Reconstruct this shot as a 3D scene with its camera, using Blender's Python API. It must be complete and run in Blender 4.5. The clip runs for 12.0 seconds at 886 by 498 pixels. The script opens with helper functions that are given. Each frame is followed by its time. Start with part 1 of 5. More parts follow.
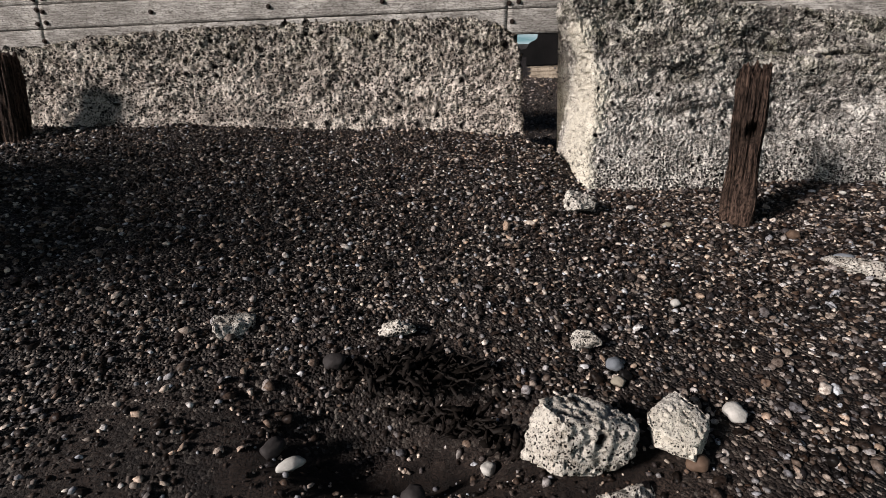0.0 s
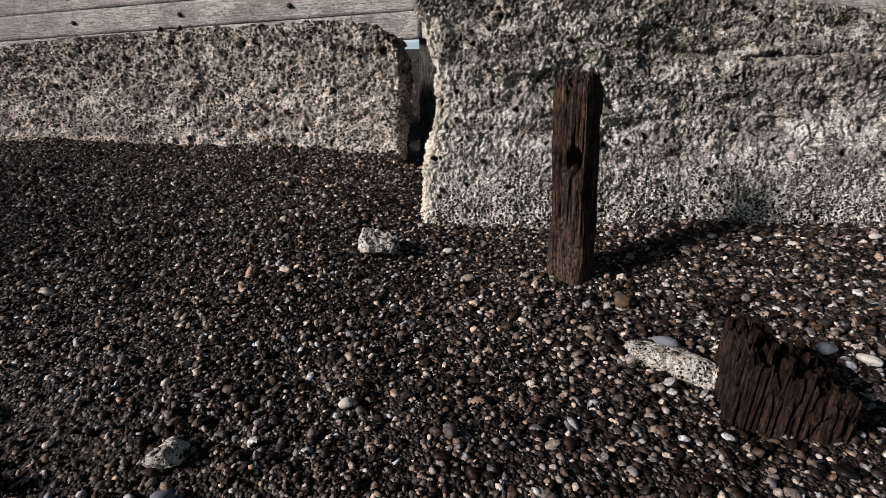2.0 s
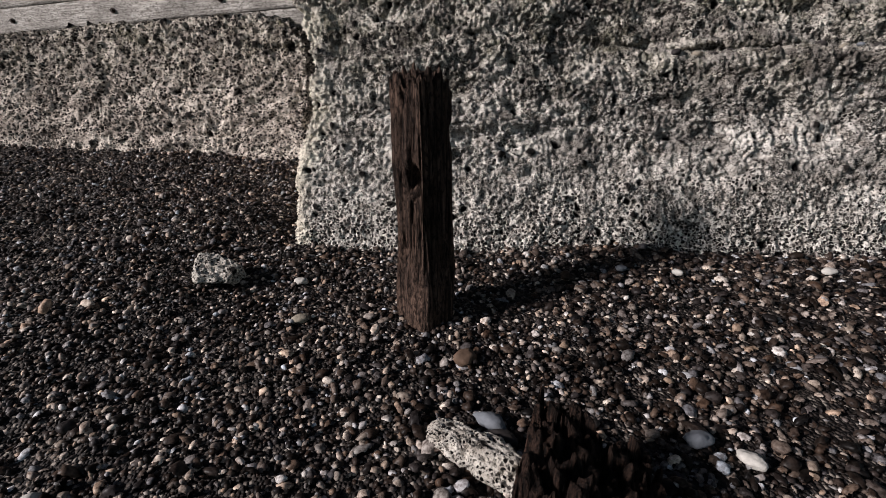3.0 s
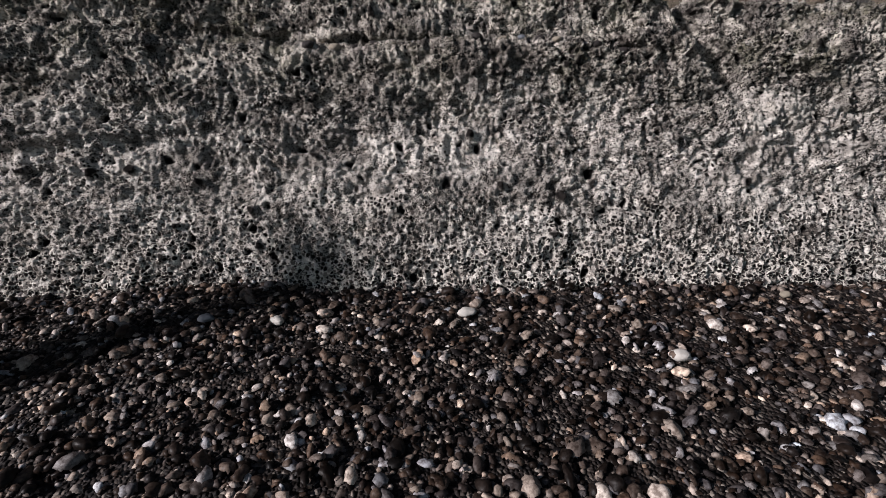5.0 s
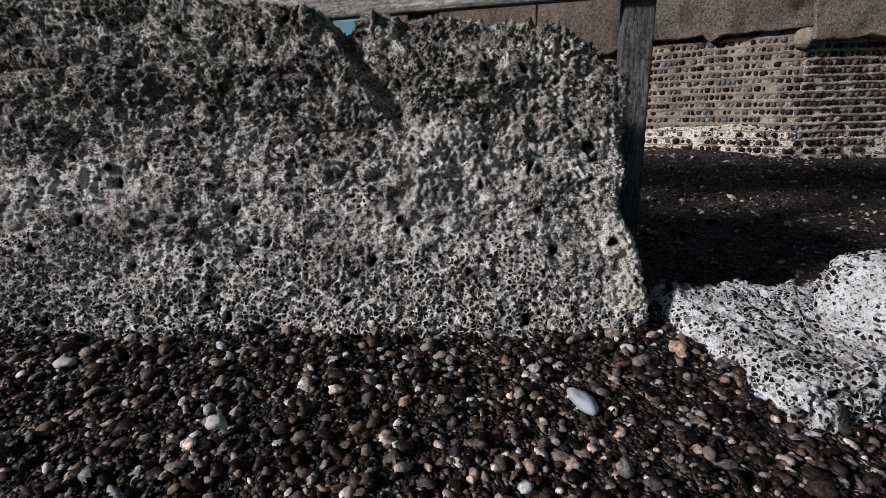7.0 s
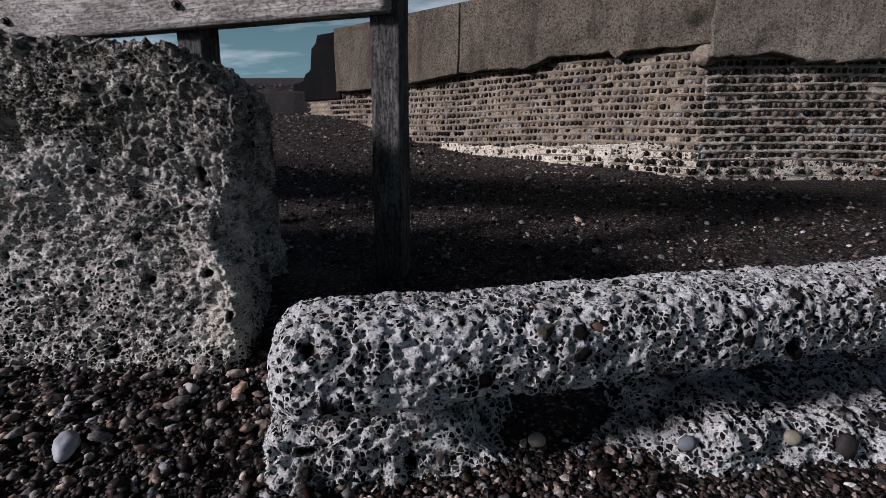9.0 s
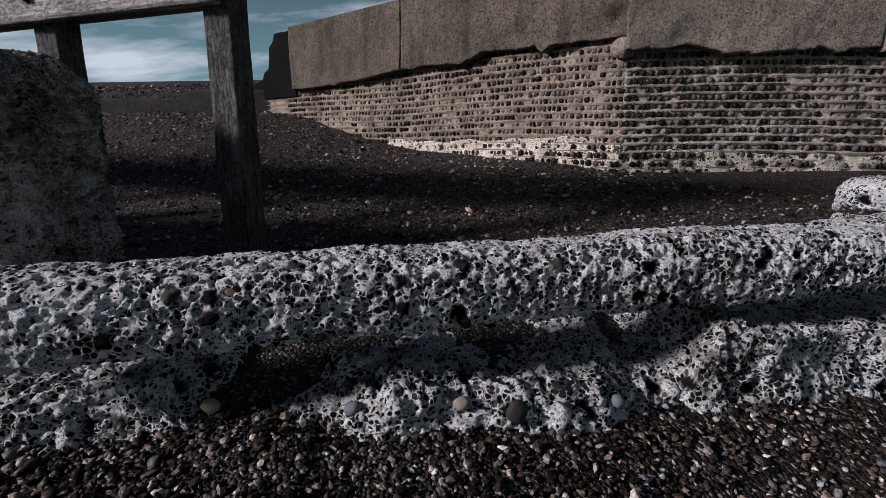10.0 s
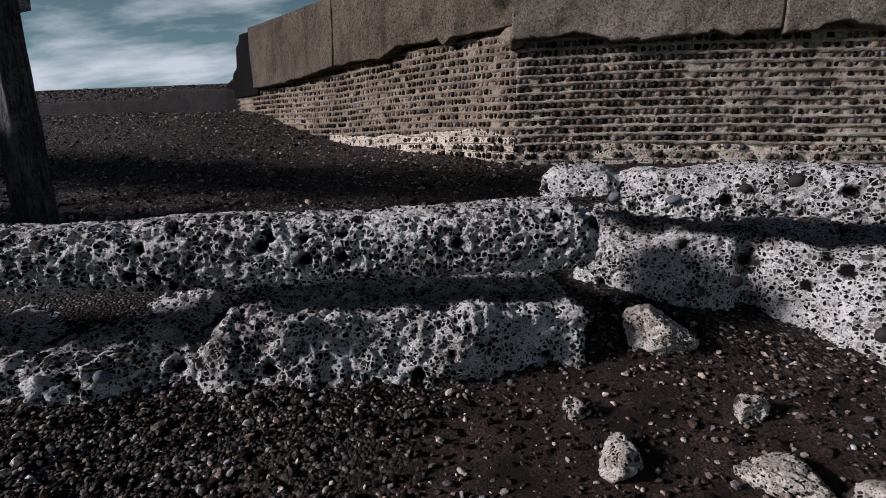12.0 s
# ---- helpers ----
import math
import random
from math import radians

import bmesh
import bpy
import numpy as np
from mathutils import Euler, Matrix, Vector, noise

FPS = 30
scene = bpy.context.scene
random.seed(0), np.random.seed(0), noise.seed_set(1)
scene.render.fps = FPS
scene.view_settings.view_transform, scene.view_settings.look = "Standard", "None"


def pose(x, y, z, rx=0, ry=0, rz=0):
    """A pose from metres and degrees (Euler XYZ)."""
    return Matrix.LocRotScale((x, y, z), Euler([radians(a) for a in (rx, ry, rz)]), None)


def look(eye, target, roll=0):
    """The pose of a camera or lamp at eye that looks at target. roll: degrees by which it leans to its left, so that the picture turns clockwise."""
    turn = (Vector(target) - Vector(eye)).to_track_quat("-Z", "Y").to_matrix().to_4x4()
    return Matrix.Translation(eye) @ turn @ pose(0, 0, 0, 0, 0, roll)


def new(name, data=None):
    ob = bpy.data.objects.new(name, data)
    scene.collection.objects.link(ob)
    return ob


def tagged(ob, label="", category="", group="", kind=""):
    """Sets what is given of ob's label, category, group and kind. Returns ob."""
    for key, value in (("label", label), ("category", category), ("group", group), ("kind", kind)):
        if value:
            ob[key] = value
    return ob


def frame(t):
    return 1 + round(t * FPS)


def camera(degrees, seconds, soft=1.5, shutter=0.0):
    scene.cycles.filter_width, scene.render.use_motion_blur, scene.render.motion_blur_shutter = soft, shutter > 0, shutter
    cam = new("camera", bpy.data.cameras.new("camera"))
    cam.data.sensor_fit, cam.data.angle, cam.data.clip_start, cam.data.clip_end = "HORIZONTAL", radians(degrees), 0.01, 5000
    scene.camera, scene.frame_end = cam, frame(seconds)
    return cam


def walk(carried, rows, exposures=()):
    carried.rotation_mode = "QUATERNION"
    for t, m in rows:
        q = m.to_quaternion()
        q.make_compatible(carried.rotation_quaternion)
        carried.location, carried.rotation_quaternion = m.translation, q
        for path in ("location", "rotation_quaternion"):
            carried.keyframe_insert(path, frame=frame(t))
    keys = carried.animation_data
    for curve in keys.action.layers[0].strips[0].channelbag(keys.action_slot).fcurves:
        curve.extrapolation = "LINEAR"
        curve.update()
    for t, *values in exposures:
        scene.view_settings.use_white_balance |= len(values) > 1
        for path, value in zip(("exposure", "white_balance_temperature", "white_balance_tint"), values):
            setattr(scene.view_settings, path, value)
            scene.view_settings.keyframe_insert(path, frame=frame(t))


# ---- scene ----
cam = camera(84.3, 12.0, soft=0.3)
PATH = [
    (0, (-3.892, -3.555, 0.583), (-3.701, -1.642, 0.03), -0.1),
    (0.5, (-3.454, -3.49, 0.601), (-3.312, -1.572, 0.055), 0.0),
    (1, (-3.062, -3.372, 0.62), (-2.976, -1.449, 0.075), 0.2),
    (1.5, (-2.631, -3.232, 0.618), (-2.604, -1.306, 0.082), 0.2),
    (2, (-2.273, -3.011, 0.648), (-2.359, -1.085, 0.116), 0.0),
    (2.5, (-1.875, -2.756, 0.666), (-2.063, -0.838, 0.129), -0.0),
    (2.7, (-1.726, -2.66, 0.671), (-1.931, -0.746, 0.129), -0.0),
    (4.3, (-0.581, -2.088, 0.736), (-0.659, -0.16, 0.21), 0.4),
    (4.5, (-0.43, -2.046, 0.724), (-0.495, -0.121, 0.185), 0.5),
    (5, (-0.078, -1.956, 0.721), (-0.095, -0.034, 0.166), -0.1),
    (5.5, (0.23, -1.835, 0.761), (0.202, 0.102, 0.264), -1.1),
    (6, (0.583, -1.757, 0.776), (0.518, 0.185, 0.301), -0.8),
    (6.5, (0.966, -1.696, 0.76), (0.879, 0.246, 0.289), -0.7),
    (7, (1.357, -1.714, 0.744), (1.243, 0.226, 0.271), -0.5),
    (7.2, (1.497, -1.699, 0.745), (1.37, 0.241, 0.274), -0.5),
    (8.8, (2.662, -1.505, 0.805), (2.461, 0.436, 0.368), 0.4),
    (9, (2.809, -1.493, 0.798), (2.608, 0.448, 0.362), 0.4),
    (9.5, (3.275, -1.488, 0.756), (3.075, 0.453, 0.318), 0.1),
    (10, (3.706, -1.454, 0.735), (3.482, 0.486, 0.3), 0.0),
    (10.5, (4.125, -1.489, 0.71), (3.868, 0.445, 0.27), -0.1),
    (11, (4.526, -1.42, 0.692), (4.221, 0.504, 0.24), -0.4),
    (11.5, (4.962, -1.338, 0.683), (4.574, 0.57, 0.227), -0.7),
    (12, (5.353, -1.233, 0.693), (4.945, 0.674, 0.247), -0.7),
]
walk(cam, [(t, look(eye, target, roll)) for t, eye, target, roll in PATH],
     [(0, 0.34, 6380, 15), (4.3, 0.3, 6180, 18), (6.0, 0.2, 6030, 19), (7.2, 0.02, 5860, 15), (8.8, -0.06, 5840, 20), (12, -0.14, 6010, 22)])

# ---- light ----
SUN_TO = Vector((-1.28, -0.66, 0.59)).normalized()
sun = new("sun", bpy.data.lights.new("sun", "SUN"))
sun.data.energy, sun.data.angle, sun.data.color = 5.0, radians(8.5), (1.0, 0.94, 0.875)
sun.matrix_world = look((0, 0, 30), Vector((0, 0, 30)) - SUN_TO)

world = bpy.data.worlds.new("sky")
scene.world = world
world.use_nodes = True
wn, wl = world.node_tree.nodes, world.node_tree.links
wn.clear()
w_out, w_bg = wn.new("ShaderNodeOutputWorld"), wn.new("ShaderNodeBackground")
w_sky = wn.new("ShaderNodeTexSky")
w_sky.sky_type, w_sky.sun_disc = "NISHITA", False
w_sky.sun_elevation = math.asin(SUN_TO.z)
w_sky.sun_rotation = math.atan2(SUN_TO.x, SUN_TO.y) % (2 * math.pi)
w_sky.air_density, w_sky.dust_density, w_sky.ozone_density = 1.0, 0.8, 1.2
# broken cloud on a flat layer overhead, which closes up towards the horizon
w_tc, w_xyz = wn.new("ShaderNodeTexCoord"), wn.new("ShaderNodeSeparateXYZ")
w_up, w_flat, w_map = wn.new("ShaderNodeMath"), wn.new("ShaderNodeVectorMath"), wn.new("ShaderNodeMapping")
w_up.operation, w_flat.operation = "ADD", "DIVIDE"
w_up.inputs[1].default_value = 0.16
w_map.inputs["Location"].default_value = (1.9, 0.6, 0.0)
w_map.inputs["Scale"].default_value = (0.6, 1.25, 1.0)
w_noise = wn.new("ShaderNodeTexNoise")
w_noise.inputs["Scale"].default_value, w_noise.inputs["Detail"].default_value, w_noise.inputs["Roughness"].default_value = 1.3, 9, 0.56
w_ramp = wn.new("ShaderNodeValToRGB")
w_ramp.color_ramp.elements[0].position, w_ramp.color_ramp.elements[1].position = 0.44, 0.64
w_mix = wn.new("ShaderNodeMix")
w_mix.data_type = "RGBA"
w_mix.inputs[7].default_value = (31.0, 34.0, 34.0, 1)
w_bg.inputs["Strength"].default_value = 0.020
wl.new(w_tc.outputs["Generated"], w_xyz.inputs["Vector"])
wl.new(w_xyz.outputs["Z"], w_up.inputs[0])
w_div = wn.new("ShaderNodeCombineXYZ")
for k in range(3):
    wl.new(w_up.outputs[0], w_div.inputs[k])
wl.new(w_tc.outputs["Generated"], w_flat.inputs[0])
wl.new(w_div.outputs[0], w_flat.inputs[1])
wl.new(w_flat.outputs[0], w_map.inputs["Vector"])
wl.new(w_map.outputs["Vector"], w_noise.inputs["Vector"])
w_low, w_sum = wn.new("ShaderNodeMapRange"), wn.new("ShaderNodeMath")
w_low.inputs["From Min"].default_value, w_low.inputs["From Max"].default_value = 0.08, 0.45
w_low.inputs["To Min"].default_value, w_low.inputs["To Max"].default_value = 0.04, -0.2
wl.new(w_xyz.outputs["Z"], w_low.inputs["Value"])
wl.new(w_noise.outputs["Fac"], w_sum.inputs[0])
wl.new(w_low.outputs["Result"], w_sum.inputs[1])
wl.new(w_sum.outputs[0], w_ramp.inputs["Fac"])
wl.new(w_ramp.outputs["Color"], w_mix.inputs[0])
# bright haze low down
w_haze, w_low2 = wn.new("ShaderNodeMix"), wn.new("ShaderNodeMapRange")
w_haze.data_type = "RGBA"
w_haze.inputs[7].default_value = (11.0, 20.5, 21.0, 1)
w_low2.inputs["From Min"].default_value, w_low2.inputs["From Max"].default_value = 0.0, 0.38
w_low2.inputs["To Min"].default_value, w_low2.inputs["To Max"].default_value = 0.8, 0.0
wl.new(w_xyz.outputs["Z"], w_low2.inputs["Value"])
wl.new(w_low2.outputs["Result"], w_haze.inputs[0])
wl.new(w_sky.outputs["Color"], w_haze.inputs[6])
wl.new(w_haze.outputs[2], w_mix.inputs[6])
wl.new(w_mix.outputs[2], w_bg.inputs["Color"])
wl.new(w_bg.outputs["Background"], w_out.inputs["Surface"])


# ---- numeric noise ----
def hashed(i, j, k, seed):
    """A random number in 0..1 for each whole-number cell."""
    h = (i.astype(np.int64) * 374761393 + j.astype(np.int64) * 668265263 + k.astype(np.int64) * 2147483647 + seed * 1274126177) & 0xFFFFFFFF
    h = ((h ^ (h >> 13)) * 1103515245) & 0xFFFFFFFF
    h = ((h ^ (h >> 16)) * 69069) & 0xFFFFFFFF
    h = h ^ (h >> 15)
    return (h & 0xFFFFFF) / float(0xFFFFFF)


def value_noise(p, seed=0):
    c = np.floor(p)
    f = p - c
    f = f * f * (3 - 2 * f)
    out = np.zeros(len(p))
    for a in (0, 1):
        for b in (0, 1):
            for d in (0, 1):
                w = np.abs(1 - a - f[:, 0]) * np.abs(1 - b - f[:, 1]) * np.abs(1 - d - f[:, 2])
                out += w * hashed(c[:, 0] + a, c[:, 1] + b, c[:, 2] + d, seed)
    return out * 2 - 1


def fbm(p, octaves=4, seed=0):
    out, amp, total = np.zeros(len(p)), 1.0, 0.0
    for o in range(octaves):
        out += amp * value_noise(p * 2 ** o + 17.3 * o, seed + o)
        total += amp
        amp *= 0.5
    return out / total


def worley(p, seed=0):
    """Distance to the nearest and second nearest cell point, and the nearest cell's random number."""
    c = np.floor(p)
    f1, f2, rnd = np.full(len(p), 9.0), np.full(len(p), 9.0), np.zeros(len(p))
    for a in (-1, 0, 1):
        for b in (-1, 0, 1):
            for d in (-1, 0, 1):
                i, j, k = c[:, 0] + a, c[:, 1] + b, c[:, 2] + d
                q = np.stack([i + hashed(i, j, k, seed), j + hashed(i, j, k, seed + 1), k + hashed(i, j, k, seed + 2)], 1)
                dist = np.sqrt(((q - p) ** 2).sum(1))
                near = dist < f1
                f2 = np.where(near, f1, np.minimum(f2, dist))
                rnd = np.where(near, hashed(i, j, k, seed + 3), rnd)
                f1 = np.where(near, dist, f1)
    return f1, f2, rnd


def smooth(a, b, x):
    t = np.clip((x - a) / (b - a), 0, 1)
    return t * t * (3 - 2 * t)


# ---- mesh helpers ----
def fast_mesh(name, verts, faces, material, soft=True):
    """A mesh from an array of corners and an array of faces that all have the same number of corners."""
    me = bpy.data.meshes.new(name)
    n, k = len(faces), faces.shape[1]
    me.vertices.add(len(verts))
    me.vertices.foreach_set("co", np.ascontiguousarray(verts, np.float32).ravel())
    me.loops.add(n * k)
    me.loops.foreach_set("vertex_index", np.ascontiguousarray(faces, np.int32).ravel())
    me.polygons.add(n)
    me.polygons.foreach_set("loop_start", np.arange(0, n * k, k, dtype=np.int32))
    me.polygons.foreach_set("use_smooth", np.full(n, soft, bool))
    me.update(calc_edges=True)
    me.materials.append(material)
    return me


def mask_layer(me, r, g, b):
    layer = me.attributes.new("blend", "FLOAT_COLOR", "POINT")
    layer.data.foreach_set("color", np.stack([r, g, b, np.ones(len(r))], 1).astype(np.float32).ravel())


def part(name, me, parent, label=""):
    ob = new(name, me)
    ob.parent = parent
    if label:
        tagged(ob, label=label)
    return ob


def bm_mesh(name, bm, material, soft=False):
    me = bpy.data.meshes.new(name)
    bm.normal_update()
    for f in bm.faces:
        f.smooth = soft
    bm.to_mesh(me)
    bm.free()
    me.materials.append(material)
    return me


def lattice(nx, ny, nz, plain_back=False, no_base=False):
    """The skin of a box as a welded lattice: corners in -1..1 and four-sided faces, turned outwards. plain_back: few faces for the hidden rear; no_base: open where it is buried."""
    index, verts, faces = {}, [], []

    def at(i, j, k):
        key = (i, j, k)
        if key not in index:
            index[key] = len(verts)
            verts.append((2 * i / nx - 1, 2 * j / ny - 1, 2 * k / nz - 1))
        return index[key]
    for i in range(nx):
        for j in range(ny):
            if not no_base:
                faces.append((at(i, j, 0), at(i, j + 1, 0), at(i + 1, j + 1, 0), at(i + 1, j, 0)))
            faces.append((at(i, j, nz), at(i + 1, j, nz), at(i + 1, j + 1, nz), at(i, j + 1, nz)))
    for i in range(nx):
        for k in range(nz):
            faces.append((at(i, 0, k), at(i + 1, 0, k), at(i + 1, 0, k + 1), at(i, 0, k + 1)))
            if not plain_back:
                faces.append((at(i, ny, k), at(i, ny, k + 1), at(i + 1, ny, k + 1), at(i + 1, ny, k)))
    if plain_back:
        for i in range(0, nx, nx // 20):
            j = min(nx, i + nx // 20)
            faces.append((at(i, ny, 0), at(i, ny, nz), at(j, ny, nz), at(j, ny, 0)))
    for j in range(ny):
        for k in range(nz):
            faces.append((at(0, j, k), at(0, j, k + 1), at(0, j + 1, k + 1), at(0, j + 1, k)))
            faces.append((at(nx, j, k), at(nx, j + 1, k), at(nx, j + 1, k + 1), at(nx, j, k + 1)))
    return np.array(verts), np.array(faces)


def rounded(v, half, radius):
    """A box lattice scaled to half sizes, with rounded edges."""
    half = np.array(half)
    p = v * half
    q = np.clip(p, -half + radius, half - radius)
    d = p - q
    n = np.linalg.norm(d, axis=1, keepdims=True)
    m = np.maximum(np.abs(d).max(1, keepdims=True), 1e-9)
    # keep faces flat, bend only where two or more sides meet
    return np.where(n > 1e-9, q + d / np.maximum(n, 1e-9) * m, p)


def normals_of(v, faces):
    a, b, c, d = (v[faces[:, i]] for i in range(4))
    n = np.cross(c - a, d - b)
    out = np.zeros_like(v)
    for i in range(4):
        np.add.at(out, faces[:, i], n)
    return out / np.maximum(np.linalg.norm(out, axis=1, keepdims=True), 1e-12)


def conglomerate(v, faces, seed, cell=0.023, depth=0.015, swell=0.03, knobs=None, crusty=0.0, coarse=1.0, pitted=False, bites=0.0):
    """Weathered pebble concrete. Low down the paste stands as thin walls round empty sockets; above the height knobs
    the stones stand proud of it.
    Crusts of whole paste cover some of it, and larger stones and holes are strewn over it. bites: how deep the weather
    has eaten hollows into it. Returns the corners and two masks: stone or empty socket, and its tone."""
    n = normals_of(v, faces)
    low = fbm(v * 2.1, 3, seed) * swell + fbm(v * 7.0, 3, seed + 5) * swell * 0.7
    warp = np.stack([fbm(v * 24, 2, seed + 31), fbm(v * 24, 2, seed + 37), fbm(v * 24, 2, seed + 43)], 1) * 0.4 * cell
    a1, a2, ar = worley((v + warp) / (cell * 2.1), seed + 7)
    b1, b2, br = worley((v + warp) / cell, seed + 11)
    c1, c2, cr = worley((v - warp) / (cell * 0.52), seed + 15)
    crust = smooth(0.0, 0.4, fbm(v * 5.3, 4, seed + 19) + crusty - 0.1)
    up = np.zeros(len(v)) if knobs is None else smooth(knobs - 0.2, knobs + 0.2, v[:, 2] + 0.35 * fbm(v * 2.6, 3, seed + 2))
    ball = np.sqrt(np.clip(1 - (b1 / 0.6) ** 2, 0, 1))
    grain = np.sqrt(np.clip(1 - (c1 / 0.6) ** 2, 0, 1))
    socket = smooth(0.06, 0.26, b2 - b1) * (br > 0.12)
    keep = 1 - 0.65 * crust
    big = (ar < 0.045 * coarse) * smooth(0.06, 0.3, a2 - a1)
    hole = np.where(ar * 61 % 1 < 0.6, -1.7, 1.0)
    proud = ball * (0.2 + 1.1 * br) + grain * 0.55 * cr
    rough = 1.1 - 3.2 * np.abs(fbm(v * 27, 3, seed + 23)) + 0.8 * fbm(v * 80, 2, seed + 29)
    if pitted:
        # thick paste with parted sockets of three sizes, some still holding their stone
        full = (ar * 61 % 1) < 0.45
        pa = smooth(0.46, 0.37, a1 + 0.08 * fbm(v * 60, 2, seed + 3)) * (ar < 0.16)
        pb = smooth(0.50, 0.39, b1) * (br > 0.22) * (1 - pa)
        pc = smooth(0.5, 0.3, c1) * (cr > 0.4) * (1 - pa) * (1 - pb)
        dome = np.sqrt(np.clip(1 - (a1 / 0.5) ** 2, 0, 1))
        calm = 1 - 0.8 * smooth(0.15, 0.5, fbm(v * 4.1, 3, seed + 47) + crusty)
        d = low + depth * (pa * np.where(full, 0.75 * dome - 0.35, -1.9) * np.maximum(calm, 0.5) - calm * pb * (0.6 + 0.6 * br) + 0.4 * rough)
        # empty sockets take a near-black tone that stands for their shade
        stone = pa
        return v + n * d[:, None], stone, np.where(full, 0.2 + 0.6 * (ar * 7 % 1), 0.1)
    if bites:
        eaten = smooth(0.05, 0.5, fbm(v * np.array([9.0, 9.0, 12.0]), 3, seed + 53)) * (0.25 + 0.75 * up)
        low = low - bites * eaten - 0.55 * bites * smooth(0.2, 0.45, fbm(v * 34.0, 2, seed + 59)) * (0.3 + 0.7 * up)
    d = low + depth * (1.0 * up * keep * (proud - 0.6) * (1 - big) - (1 - up) * keep * socket * (0.4 + 0.6 * br) * (1 - big) + big * hole) + depth * 0.6 * rough + depth * 0.4 * crust
    # holes share the stone mask and take its darkest tones
    stone = np.clip(0.12 * up * smooth(0.35, 0.6, ball) * (1 - 0.75 * crust) + big, 0, 1)
    return v + n * d[:, None], stone, np.where(big > 0.3, ar * 61 % 1 * 0.5, br)


# ---- materials ----
def material(name):
    m = bpy.data.materials.new(name)
    m.use_nodes = True
    return m, m.node_tree.nodes, m.node_tree.links, m.node_tree.nodes["Principled BSDF"]


def tex_noise(nodes, links, scale, detail=6, rough=0.6, coord=None, stretch=None, seed=0.0):
    tc = nodes.new("ShaderNodeTexCoord")
    src = tc.outputs["Object"]
    mp = nodes.new("ShaderNodeMapping")
    mp.inputs["Location"].default_value = (seed, seed * 0.7, seed * 1.3)
    if stretch:
        mp.inputs["Scale"].default_value = stretch
    links.new(src, mp.inputs["Vector"])
    n = nodes.new("ShaderNodeTexNoise")
    n.inputs["Scale"].default_value, n.inputs["Detail"].default_value, n.inputs["Roughness"].default_value = scale, detail, rough
    links.new(mp.outputs["Vector"], n.inputs["Vector"])
    return n.outputs["Fac"]


def ramp(nodes, links, fac, stops):
    r = nodes.new("ShaderNodeValToRGB")
    els = r.color_ramp.elements
    while len(els) < len(stops):
        els.new(0.5)
    for e, (p, c) in zip(els, stops):
        e.position, e.color = p, (*c, 1) if len(c) == 3 else c
    links.new(fac, r.inputs["Fac"])
    return r.outputs["Color"]


def blend(nodes, links, fac, a, b, kind="MIX"):
    m = nodes.new("ShaderNodeMix")
    m.data_type, m.blend_type = "RGBA", kind
    for socket, value in ((m.inputs[0], fac), (m.inputs[6], a), (m.inputs[7], b)):
        if isinstance(value, (int, float)):
            socket.default_value = value
        elif isinstance(value, tuple):
            socket.default_value = (*value, 1)
        else:
            links.new(value, socket)
    return m.outputs[2]


def maths(nodes, links, op, a, b):
    m = nodes.new("ShaderNodeMath")
    m.operation = op
    m.use_clamp = op in ("MULTIPLY", "ADD", "SUBTRACT")
    for socket, value in ((m.inputs[0], a), (m.inputs[1], b)):
        if isinstance(value, (int, float)):
            socket.default_value = value
        else:
            links.new(value, socket)
    return m.outputs[0]


def bump(nodes, links, bsdf, height, strength, distance):
    b = nodes.new("ShaderNodeBump")
    b.inputs["Strength"].default_value, b.inputs["Distance"].default_value = strength, distance
    links.new(height, b.inputs["Height"])
    links.new(b.outputs["Normal"], bsdf.inputs["Normal"])


